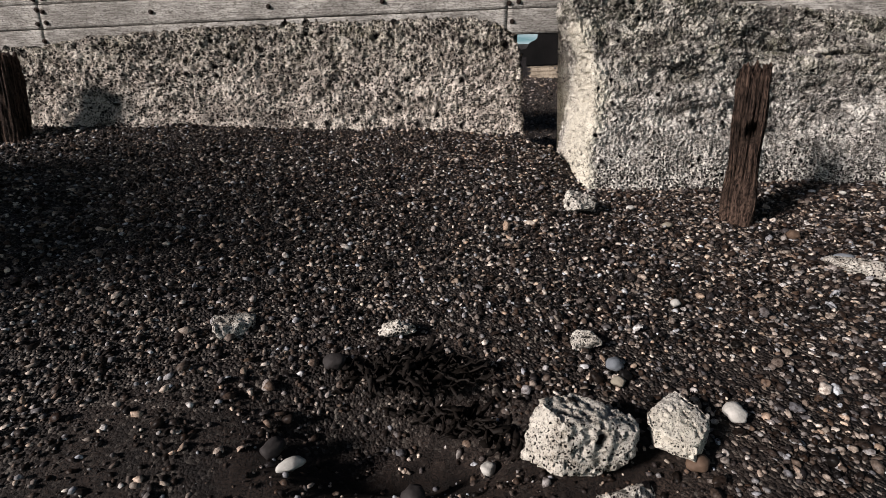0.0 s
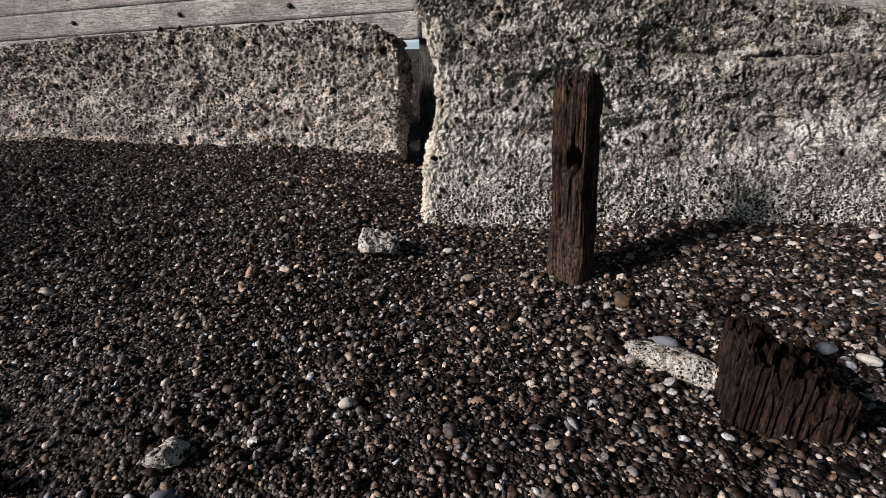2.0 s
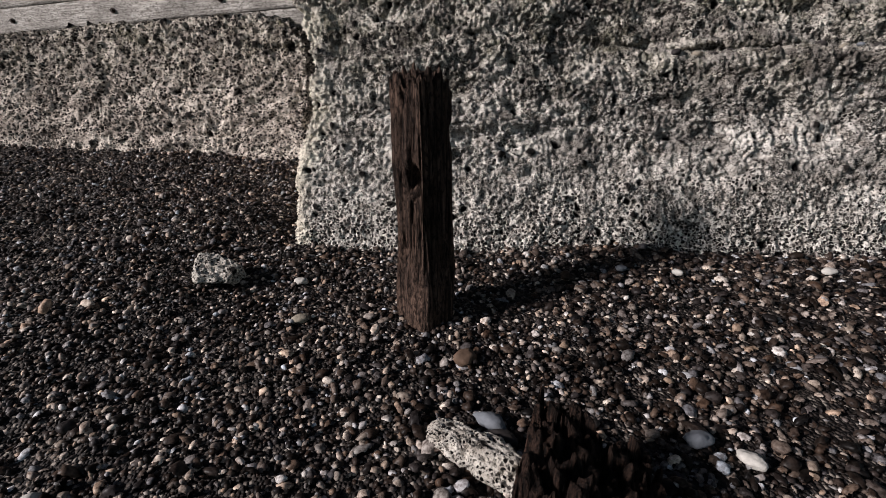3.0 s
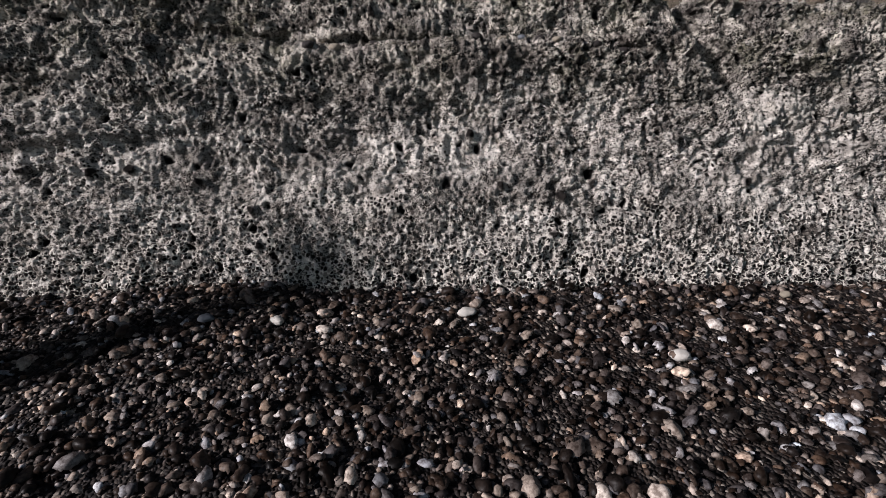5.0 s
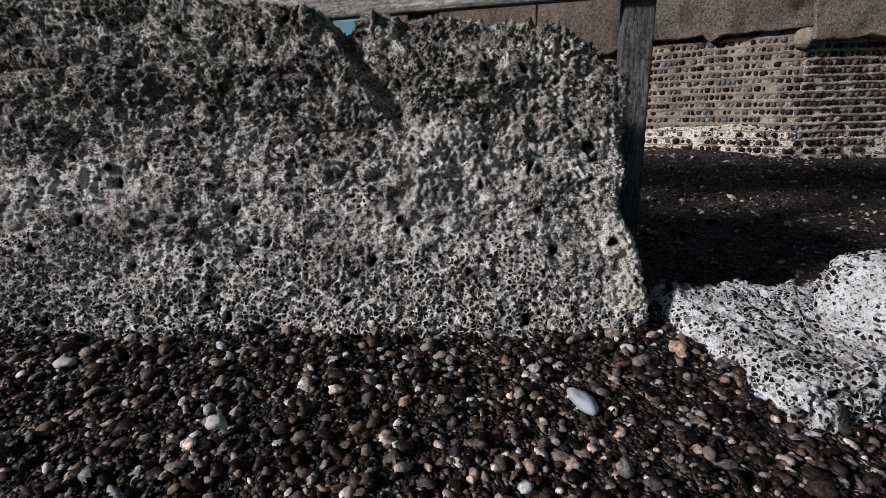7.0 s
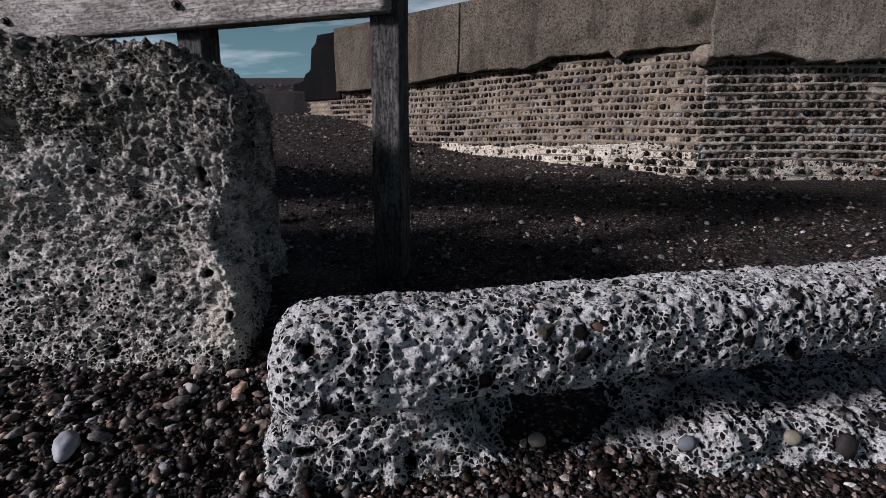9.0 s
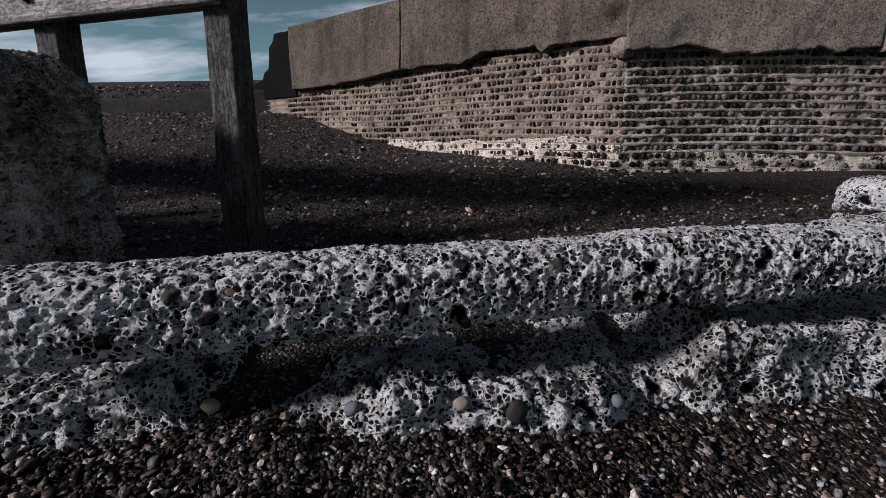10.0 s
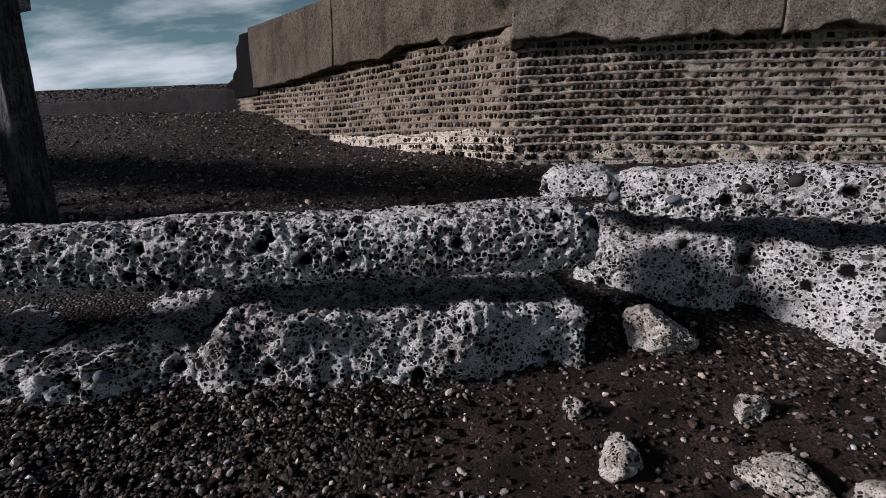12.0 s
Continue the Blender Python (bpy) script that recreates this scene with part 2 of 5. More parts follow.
def pebble_concrete(name, paste, dirt, top=None, scale=62, wall=0.05, patch=0.5, strata=0.0, relief=0.012, tone=1.0, fine_crown=False):
    """Pebble concrete: dark pebbles set close in thin walls of pale paste, which closes over them in patches; larger
    stones and darkened sockets by the mesh's masks; dirt in seams.
    top: heights between which dark algae takes over."""
    m, N, K, bsdf = material(name)
    at = N.new("ShaderNodeAttribute")
    at.attribute_name = "blend"
    sep = N.new("ShaderNodeSeparateColor")
    K.new(at.outputs["Color"], sep.inputs["Color"])
    fine = tex_noise(N, K, 110, 6, 0.8)
    mid = tex_noise(N, K, 30, 6, 0.8, seed=3.1)
    wide = tex_noise(N, K, 3.1, 5, 0.65, seed=8.4)
    # warped coordinates, so that the pebbles are not all alike
    tc = N.new("ShaderNodeTexCoord")
    wn_ = N.new("ShaderNodeTexNoise")
    wn_.inputs["Scale"].default_value, wn_.inputs["Detail"].default_value = scale * 0.9, 3
    K.new(tc.outputs["Object"], wn_.inputs["Vector"])
    mid_v, add_v = N.new("ShaderNodeVectorMath"), N.new("ShaderNodeVectorMath")
    mid_v.operation, add_v.operation = "MULTIPLY_ADD", "ADD"
    mid_v.inputs[1].default_value = (0.8 / scale,) * 3
    mid_v.inputs[2].default_value = (-0.4 / scale,) * 3
    K.new(wn_.outputs["Color"], mid_v.inputs[0])
    K.new(tc.outputs["Object"], add_v.inputs[0])
    K.new(mid_v.outputs[0], add_v.inputs[1])

    def stones(s):
        edge, cell, split = N.new("ShaderNodeTexVoronoi"), N.new("ShaderNodeTexVoronoi"), N.new("ShaderNodeSeparateColor")
        edge.feature = "DISTANCE_TO_EDGE"
        for node in (edge, cell):
            node.inputs["Scale"].default_value = s
            K.new(add_v.outputs[0], node.inputs["Vector"])
        K.new(cell.outputs["Color"], split.inputs["Color"])
        round_off = maths(N, K, "MULTIPLY", maths(N, K, "SUBTRACT", 0.70, cell.outputs["Distance"]), 0.8)
        return maths(N, K, "MINIMUM", edge.outputs["Distance"], round_off), split.outputs["Red"], split.outputs["Green"]
    e1, r1, g1 = stones(scale)
    e2, r2, g2 = stones(scale * 2.1)
    cover = ramp(N, K, maths(N, K, "ADD", maths(N, K, "MULTIPLY", tex_noise(N, K, 11, 6, 0.7, seed=21.0), 0.6), maths(N, K, "MULTIPLY", wide, 0.4)), [(0.47, (0, 0, 0)), (0.58, (1, 1, 1))])
    if strata:
        # the foot keeps an open honeycomb; crusts begin above it
        lift = N.new("ShaderNodeMapRange")
        lift.inputs["From Min"].default_value, lift.inputs["From Max"].default_value = 0.12, 0.5
        lz = N.new("ShaderNodeSeparateXYZ")
        K.new(tc.outputs["Object"], lz.inputs["Vector"])
        K.new(lz.outputs["Z"], lift.inputs["Value"])
        cover = maths(N, K, "MULTIPLY", cover, lift.outputs["Result"])
    width = maths(N, K, "ADD", maths(N, K, "MULTIPLY", cover, patch * 0.5), maths(N, K, "MULTIPLY", mid, wall * 2))
    width = maths(N, K, "ADD", width, maths(N, K, "MULTIPLY", ramp(N, K, g1, [(0.8, (0, 0, 0)), (0.84, (1, 1, 1))]), 0.25))
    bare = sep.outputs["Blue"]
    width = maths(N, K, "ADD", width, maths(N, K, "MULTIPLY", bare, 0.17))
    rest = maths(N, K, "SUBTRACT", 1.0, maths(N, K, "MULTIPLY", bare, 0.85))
    inside = ramp(N, K, maths(N, K, "SUBTRACT", e1, width), [(0.0, (0, 0, 0)), (0.05, (1, 1, 1))])
    pebble = r1
    if fine_crown:
        # the crown is made of finer stones than the foot
        small = maths(N, K, "MULTIPLY", lift.outputs["Result"], ramp(N, K, tex_noise(N, K, 5, 4, 0.6, seed=44.0), [(0.40, (0, 0, 0)), (0.50, (1, 1, 1))]))
        inside = blend(N, K, small, inside, ramp(N, K, maths(N, K, "SUBTRACT", e2, maths(N, K, "MULTIPLY", width, 0.55)), [(0.02, (0, 0, 0)), (0.09, (1, 1, 1))]))
        pebble = blend(N, K, small, r1, r2)
    specks = maths(N, K, "MULTIPLY", ramp(N, K, e2, [(0.14, (0, 0, 0)), (0.22, (1, 1, 1))]), ramp(N, K, g2, [(0.5, (0, 0, 0)), (0.55, (1, 1, 1))]))
    col = blend(N, K, ramp(N, K, fine, [(0.36, (0, 0, 0)), (0.5, (1, 1, 1))]), tuple(c * 0.42 for c in paste), tuple(min(0.86, c * 1.2) for c in paste))
    stain = tex_noise(N, K, 13, 7, 0.75, seed=31.0)
    col = blend(N, K, ramp(N, K, stain, [(0.36, (0.5, 0.5, 0.5)), (0.52, (0, 0, 0))]), col, tuple(c * k for c, k in zip(paste, (0.36, 0.30, 0.25))))
    grime = ramp(N, K, maths(N, K, "MULTIPLY", mid, maths(N, K, "ADD", wide, 0.1)), [(0.19, (1, 1, 1)), (0.26, (0, 0, 0))])
    col = blend(N, K, maths(N, K, "MULTIPLY", maths(N, K, "MULTIPLY", grime, 0.85), rest), col, dirt)
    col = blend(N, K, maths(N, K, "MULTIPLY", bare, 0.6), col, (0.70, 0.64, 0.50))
    if strata:
        seam = tex_noise(N, K, 3.4, 7, 0.72, stretch=(0.7, 1, 2.0), seed=12.3)
        seam = ramp(N, K, maths(N, K, "ADD", maths(N, K, "MULTIPLY", seam, 0.7), maths(N, K, "MULTIPLY", mid, 0.3)), [(0.46, (1, 1, 1)), (0.53, (0, 0, 0))])
        col = blend(N, K, maths(N, K, "MULTIPLY", seam, maths(N, K, "MULTIPLY", maths(N, K, "MULTIPLY", lift.outputs["Result"], rest), strata)), col, dirt)
    if top:
        xyz = N.new("ShaderNodeSeparateXYZ")
        K.new(tc.outputs["Object"], xyz.inputs["Vector"])
        h = N.new("ShaderNodeMapRange")
        h.inputs["From Min"].default_value, h.inputs["From Max"].default_value = top
        K.new(xyz.outputs["Z"], h.inputs["Value"])
        patchy = maths(N, K, "ADD", h.outputs["Result"], maths(N, K, "SUBTRACT", maths(N, K, "MULTIPLY", wide, 1.5), 0.85))
        growth = ramp(N, K, maths(N, K, "MULTIPLY", patchy, maths(N, K, "ADD", mid, 0.4)), [(0.22, (0, 0, 0)), (0.55, (1, 1, 1))])
        growth = maths(N, K, "MULTIPLY", growth, rest)
        weed = blend(N, K, ramp(N, K, tex_noise(N, K, 5, 4, 0.6, seed=5.5), [(0.46, (0, 0, 0)), (0.62, (1, 1, 1))]), (0.05, 0.04, 0.032), (0.115, 0.115, 0.06))
        weed = blend(N, K, ramp(N, K, maths(N, K, "ADD", maths(N, K, "MULTIPLY", mid, 0.5), maths(N, K, "MULTIPLY", tex_noise(N, K, 9, 5, 0.65, seed=15.5), 0.5)), [(0.49, (0, 0, 0)), (0.55, (1, 1, 1))]), weed, (0.62, 0.575, 0.49))
        col = blend(N, K, maths(N, K, "MULTIPLY", growth, 0.6), col, weed)
    # small pits painted near-black, since the bump casts no shade in them
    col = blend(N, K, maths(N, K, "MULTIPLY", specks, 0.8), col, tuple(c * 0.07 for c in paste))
    # dark pebble tones, kept low to stand for shade inside sockets too
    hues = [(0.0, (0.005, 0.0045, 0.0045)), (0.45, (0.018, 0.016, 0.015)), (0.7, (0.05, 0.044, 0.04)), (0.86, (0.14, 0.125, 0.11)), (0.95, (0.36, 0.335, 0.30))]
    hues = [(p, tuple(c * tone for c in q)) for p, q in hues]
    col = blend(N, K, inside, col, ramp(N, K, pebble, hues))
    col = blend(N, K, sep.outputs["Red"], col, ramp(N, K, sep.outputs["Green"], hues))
    K.new(col, bsdf.inputs["Base Color"])
    bsdf.inputs["Roughness"].default_value = 0.95
    bsdf.inputs["Specular IOR Level"].default_value = 0.03
    ridge = maths(N, K, "SUBTRACT", 1.0, maths(N, K, "MULTIPLY", inside, maths(N, K, "ADD", maths(N, K, "MULTIPLY", g1, 0.5), 0.3)))
    high = maths(N, K, "ADD", maths(N, K, "MULTIPLY", ridge, 0.5), maths(N, K, "MULTIPLY", fine, 0.25))
    high = maths(N, K, "SUBTRACT", maths(N, K, "ADD", high, maths(N, K, "MULTIPLY", mid, 0.2)), maths(N, K, "MULTIPLY", specks, 0.2))
    bump(N, K, bsdf, high, 1.0, relief)
    return m


def shingle(name, island=True, pale=1.0, dark=1.0):
    """Flint shingle: mostly dark brown and grey, some pale and white pebbles, faint mottling, a slight sheen."""
    m, N, K, bsdf = material(name)
    if island:
        g = N.new("ShaderNodeNewGeometry")
        pick = g.outputs["Random Per Island"]
    else:
        o = N.new("ShaderNodeObjectInfo")
        pick = o.outputs["Random"]
    base = ramp(N, K, pick, [(0.0, (0.006, 0.005, 0.0045)), (0.25 / dark, (0.018, 0.0135, 0.0115)), (0.45 / dark, (0.042, 0.031, 0.026)), (0.6 / dark, (0.088, 0.069, 0.058)),
                             (0.72 / dark, (0.155, 0.132, 0.12)), (0.82 / dark, (0.25 * pale, 0.22 * pale, 0.192 * pale)), (0.91, (0.40 * pale, 0.35 * pale, 0.315 * pale)), (0.975, (0.64 * pale, 0.605 * pale, 0.56 * pale))])
    # bluish and rusty stones among the grey
    tint = ramp(N, K, maths(N, K, "PINGPONG", maths(N, K, "MULTIPLY_ADD", pick, 173.0), 1.0), [(0.0, (0.80, 0.97, 1.2)), (0.45, (1.0, 1.0, 1.0)), (0.75, (1.0, 0.97, 0.93)), (1.0, (1.1, 0.93, 0.78))])
    base = blend(N, K, 1.0, base, tint, "MULTIPLY")
    mott = tex_noise(N, K, 70, 4, 0.65)
    col = blend(N, K, ramp(N, K, mott, [(0.38, (0, 0, 0)), (0.62, (1, 1, 1))]), (0.32, 0.28, 0.26), (1.1, 1.06, 1.02))
    K.new(blend(N, K, 1.0, base, col, "MULTIPLY"), bsdf.inputs["Base Color"])
    bsdf.inputs["Roughness"].default_value = 0.45
    bsdf.inputs["Specular IOR Level"].default_value = 0.1
    bump(N, K, bsdf, mott, 0.3, 0.004)
    return m


def ground_mat():
    """Fine grit between the pebbles, and damp sand where the mask says so."""
    m, N, K, bsdf = material("shingle_bed")
    at = N.new("ShaderNodeAttribute")
    at.attribute_name = "blend"
    sep = N.new("ShaderNodeSeparateColor")
    K.new(at.outputs["Color"], sep.inputs["Color"])
    tc = N.new("ShaderNodeTexCoord")
    vo = N.new("ShaderNodeTexVoronoi")
    vo.inputs["Scale"].default_value = 85
    K.new(tc.outputs["Object"], vo.inputs["Vector"])
    sepv = N.new("ShaderNodeSeparateColor")
    K.new(vo.outputs["Color"], sepv.inputs["Color"])
    grit = ramp(N, K, sepv.outputs["Red"], [(0.0, (0.006, 0.005, 0.005)), (0.6, (0.018, 0.013, 0.011)), (0.85, (0.055, 0.045, 0.038)), (0.96, (0.2, 0.175, 0.15))])
    n1 = tex_noise(N, K, 160, 4, 0.7)
    n2 = tex_noise(N, K, 6, 5, 0.6, seed=2.0)
    sand = blend(N, K, ramp(N, K, n1, [(0.40, (0, 0, 0)), (0.66, (1, 1, 1))]), (0.008, 0.0055, 0.0045), (0.105, 0.074, 0.057))
    sand = blend(N, K, ramp(N, K, n2, [(0.4, (0, 0, 0)), (0.65, (1, 1, 1))]), sand, (0.013, 0.009, 0.007))
    # soaked sand in the scour hollow is darker than the damp sand at the other end
    sand = blend(N, K, sep.outputs["Green"], sand, blend(N, K, 1.0, sand, (0.52, 0.5, 0.5), "MULTIPLY"))
    K.new(blend(N, K, sep.outputs["Red"], grit, sand), bsdf.inputs["Base Color"])
    bsdf.inputs["Roughness"].default_value = 0.75
    bsdf.inputs["Specular IOR Level"].default_value = 0.2
    inv = maths(N, K, "SUBTRACT", 1.0, vo.outputs["Distance"])
    n3 = tex_noise(N, K, 26, 5, 0.7, seed=6.0)
    hgt = blend(N, K, sep.outputs["Red"], inv, maths(N, K, "ADD", n1, n3))
    bump(N, K, bsdf, hgt, 1.0, 0.016)
    return m


def timber(name, dark, light, grain=(1, 1, 14), rough=0.85, depth=0.006):
    """Weathered wood: long grain, checks and stains."""
    m, N, K, bsdf = material(name)
    g = tex_noise(N, K, 9, 8, 0.7, stretch=grain)
    w = tex_noise(N, K, 3, 4, 0.6, seed=4.2)
    col = ramp(N, K, g, [(0.38, dark), (0.52, tuple((a + b) / 2 for a, b in zip(dark, light))), (0.7, light)])
    stain = ramp(N, K, w, [(0.38, (1, 1, 1)), (0.62, (0, 0, 0))])
    col = blend(N, K, maths(N, K, "MULTIPLY", stain, 0.55), col, tuple(c * 0.5 for c in dark))
    pit = ramp(N, K, tex_noise(N, K, 65, 5, 0.75, stretch=tuple(0.6 + 0.05 * q for q in grain), seed=1.9), [(0.40, (1, 1, 1)), (0.50, (0, 0, 0))])
    col = blend(N, K, maths(N, K, "MULTIPLY", pit, 0.75), col, tuple(c * 0.4 for c in dark))
    K.new(col, bsdf.inputs["Base Color"])
    bsdf.inputs["Roughness"].default_value = rough
    bsdf.inputs["Specular IOR Level"].default_value = 0.12
    bump(N, K, bsdf, maths(N, K, "SUBTRACT", g, maths(N, K, "MULTIPLY", pit, 0.3)), 1.0, depth)
    return m


def plain_concrete(name, a, b, rough=0.85, speck=0.0, wide_scale=1.6):
    m, N, K, bsdf = material(name)
    fine = tex_noise(N, K, 60, 6, 0.75)
    wide = tex_noise(N, K, wide_scale, 7, 0.7, seed=1.7)
    col = blend(N, K, ramp(N, K, wide, [(0.35, (0, 0, 0)), (0.65, (1, 1, 1))]), a, b)
    col = blend(N, K, ramp(N, K, fine, [(0.32, (1, 1, 1)), (0.5, (0, 0, 0))]), col, tuple(c * 0.35 for c in a))
    if speck:
        mid = tex_noise(N, K, 38, 5, 0.8, seed=6.6)
        col = blend(N, K, maths(N, K, "MULTIPLY", ramp(N, K, mid, [(0.40, (1, 1, 1)), (0.52, (0, 0, 0))]), speck), col, tuple(c * 0.3 for c in a))
        runs = tex_noise(N, K, 5, 6, 0.7, stretch=(1, 1, 0.16), seed=3.3)
        col = blend(N, K, maths(N, K, "MULTIPLY", ramp(N, K, runs, [(0.50, (0, 0, 0)), (0.66, (1, 1, 1))]), speck * 0.7), col, tuple(c * 0.4 for c in a))
        light = tex_noise(N, K, 60, 4, 0.8, seed=7.7)
        col = blend(N, K, maths(N, K, "MULTIPLY", ramp(N, K, light, [(0.56, (0, 0, 0)), (0.64, (1, 1, 1))]), speck * 0.6), col, tuple(min(0.8, c * 2.0) for c in b))
    K.new(col, bsdf.inputs["Base Color"])
    bsdf.inputs["Roughness"].default_value = rough
    bsdf.inputs["Specular IOR Level"].default_value = 0.06
    lumps = tex_noise(N, K, 22, 5, 0.7, seed=9.0)
    bump(N, K, bsdf, maths(N, K, "ADD", maths(N, K, "MULTIPLY", fine, 0.5), maths(N, K, "MULTIPLY", lumps, 0.6)), 1.0, 0.03)
    return m


def plain(name, colour, rough, metal=0.0, scale=40):
    m, N, K, bsdf = material(name)
    n = tex_noise(N, K, scale, 5, 0.65)
    K.new(blend(N, K, n, tuple(c * 0.6 for c in colour), tuple(c * 1.35 for c in colour)), bsdf.inputs["Base Color"])
    bsdf.inputs["Roughness"].default_value, bsdf.inputs["Metallic"].default_value = rough, metal
    bsdf.inputs["Specular IOR Level"].default_value = 0.15
    bump(N, K, bsdf, n, 0.5, 0.004)
    return m


M_BLOCK = pebble_concrete("block_concrete", (0.66, 0.625, 0.57), (0.04, 0.032, 0.026), top=(0.45, 1.2), scale=57, wall=0.05, patch=0.62, strata=0.6, relief=0.03, fine_crown=True)
M_LOW = pebble_concrete("low_wall_concrete", (0.67, 0.60, 0.525), (0.07, 0.05, 0.038), top=(0.6, 1.5), scale=52, wall=0.04, patch=0.3, strata=0.5, relief=0.03)
M_BEAM = pebble_concrete("beam_concrete", (0.76, 0.735, 0.70), (0.14, 0.125, 0.115), scale=56, wall=0.05, patch=0.4, relief=0.045)
M_RUBBLE = pebble_concrete("rubble_concrete", (0.52, 0.485, 0.43), (0.2, 0.165, 0.13), scale=84, wall=0.11, patch=0.6, relief=0.022)
M_PEBBLE = shingle("shingle")
M_CHIP = shingle("flint_chips", dark=1.5)
M_GROUND = ground_mat()
M_PLANK = timber("silvered_plank", (0.19, 0.172, 0.152), (0.70, 0.665, 0.61), grain=(0.7, 6, 9))
M_POST = timber("grey_post", (0.035, 0.033, 0.031), (0.22, 0.21, 0.195), grain=(7, 7, 0.7))
M_STUMP = timber("rotten_stump", (0.008, 0.005, 0.004), (0.21, 0.135, 0.10), grain=(10, 10, 0.5), depth=0.025)
M_ROT = timber("sodden_stump", (0.005, 0.0035, 0.003), (0.125, 0.072, 0.052), grain=(14, 14, 0.6), depth=0.025)
M_IRON = plain("rusted_iron", (0.03, 0.022, 0.018), 0.7, 0.6, 60)
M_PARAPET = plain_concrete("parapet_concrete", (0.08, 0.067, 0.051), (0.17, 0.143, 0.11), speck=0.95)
M_DARKCON = plain_concrete("dark_concrete", (0.028, 0.025, 0.026), (0.075, 0.068, 0.068), speck=0.5)
# almost black, for the broken end of the sea wall only
M_NEARBLACK = plain_concrete("near_black_concrete", (0.004, 0.004, 0.004), (0.009, 0.008, 0.008))
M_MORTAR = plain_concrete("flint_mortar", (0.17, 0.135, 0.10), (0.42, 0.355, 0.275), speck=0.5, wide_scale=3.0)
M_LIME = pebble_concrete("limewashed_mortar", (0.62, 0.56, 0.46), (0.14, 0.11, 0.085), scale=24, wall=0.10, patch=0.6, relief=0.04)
# paler versions of the parapet and mortar colours, used along DIR_B
M_PARAPET_PALE = plain_concrete("pale_parapet_concrete", (0.17, 0.147, 0.115), (0.31, 0.273, 0.217), speck=0.9)
M_MORTAR_PALE = plain_concrete("pale_flint_mortar", (0.27, 0.235, 0.185), (0.62, 0.555, 0.45), speck=0.5, wide_scale=3.0)
M_FLINT = shingle("flint", island=True, pale=0.45)
M_FLINT_ONE = shingle("flint_single", island=False, pale=0.45)


# ---- ground ----
def ground_height(x, y):
    x, y = np.asarray(x, float), np.asarray(y, float)
    y = np.where(y < -2.6, -2.6 + (y + 2.6) * np.where(y < -2.6, 0.35, 1), y)
    y = np.maximum(y, -20.0)
    front = 0.05 + 0.205 * y - 0.06 * np.clip(x - 2, 0, 4)
    front = front + np.interp(x, [1.8, 2.6, 3.2, 3.8, 4.3, 5.0], [0, 0.0, 0.07, 0.05, 0.0, 0])
    left = 0.375 + 0.278 * (y - 0.75) - 0.02 * np.clip(-x - 5, 0, 3)
    by_wall = smooth(-0.5, 0.3, y)
    w = smooth(-3.3 + 0.6 * by_wall, -2.3 - 0.05 * by_wall, x)
    z = left * (1 - w) + front * w
    back = 0.12 * (y - 1.0) + 0.02 + 0.4 * smooth(2.5, -0.5, x) * smooth(3.0, 7.3, y)
    kerb = np.where(x > 2.2, 0.10 + 0.31 * (x - 2.4) * (x < 5.5) + 0.95 * (x >= 5.5), 0.6)
    u = smooth(kerb - 0.2, kerb + 0.7, y)
    u = np.where(x < -2.75, smooth(1.1, 2.0, y), u)
    z = z * (1 - u) + back * u
    bank = 1.15 + 0.95 * smooth(8.1, 11.0, y)
    z = np.where(y > 8.05, np.maximum(z, bank * smooth(8.0, 8.3, y) + z * (1 - smooth(8.0, 8.3, y))), z)
    # a scour hollow with damp sand
    z = z - 0.2 * np.exp(-(((x + 3.9 + 0.5 * (y + 2.1)) / 0.42) ** 2 + ((y + 2.1) / 0.22) ** 2) ** 1.8)
    z = z - 0.07 * np.exp(-(((x + 4.2) / 0.5) ** 2 + ((y + 2.5) / 0.3) ** 2) ** 1.5)
    return z


def sand_mask(x, y):
    a = np.exp(-(((x + 4.1) / 1.3) ** 2 + ((y + 2.55) / 0.68) ** 2) ** 1.5)
    b = smooth(4.55, 5.2, x - 0.35 * (y + 0.1)) * smooth(0.75, 0.2, y) * smooth(-2.0, -0.9, y)
    n = fbm(np.stack([np.asarray(x) * 3.5, np.asarray(y) * 3.5, np.zeros_like(x)], 1), 4, 77)
    return np.clip(np.maximum(a, b) * 1.15 + n * 0.75 * (np.maximum(a, b) > 0.05), 0, 1)


def spread(a, b, step, reach):
    core = np.arange(a, b + step / 2, step)
    grow, d = [], step
    while sum(grow) < reach:
        d *= 1.35
        grow.append(d)
    far = np.cumsum(grow)
    return np.concatenate([a - far[::-1], core, b + far])


gx, gy = spread(-9.0, 9.0, 0.09, 1500), spread(-4.2, 9.5, 0.09, 1500)
GX, GY = (a.ravel() for a in np.meshgrid(gx, gy))
GZ = ground_height(GX, GY)
near = (np.abs(GX) < 12) & (np.abs(GY) < 13)
GZ = GZ + near * (fbm(np.stack([GX * 1.1, GY * 1.1, GX * 0], 1), 3, 5) * 0.035 + fbm(np.stack([GX * 6, GY * 6, GX * 0], 1), 3, 9) * 0.014)
nx, ny = len(gx), len(gy)
cells = (np.arange(ny - 1)[:, None] * nx + np.arange(nx - 1)[None, :]).ravel()
quads = np.stack([cells, cells + 1, cells + nx + 1, cells + nx], 1)
ground_me = fast_mesh("ground", np.stack([GX, GY, GZ], 1), quads, M_GROUND)
mask_layer(ground_me, sand_mask(GX, GY), smooth(-2.6, -3.4, GX), GX * 0)
ground = tagged(new("ground", ground_me), "dark wet flint shingle beach with patches of damp sand", "beach", kind="structure")


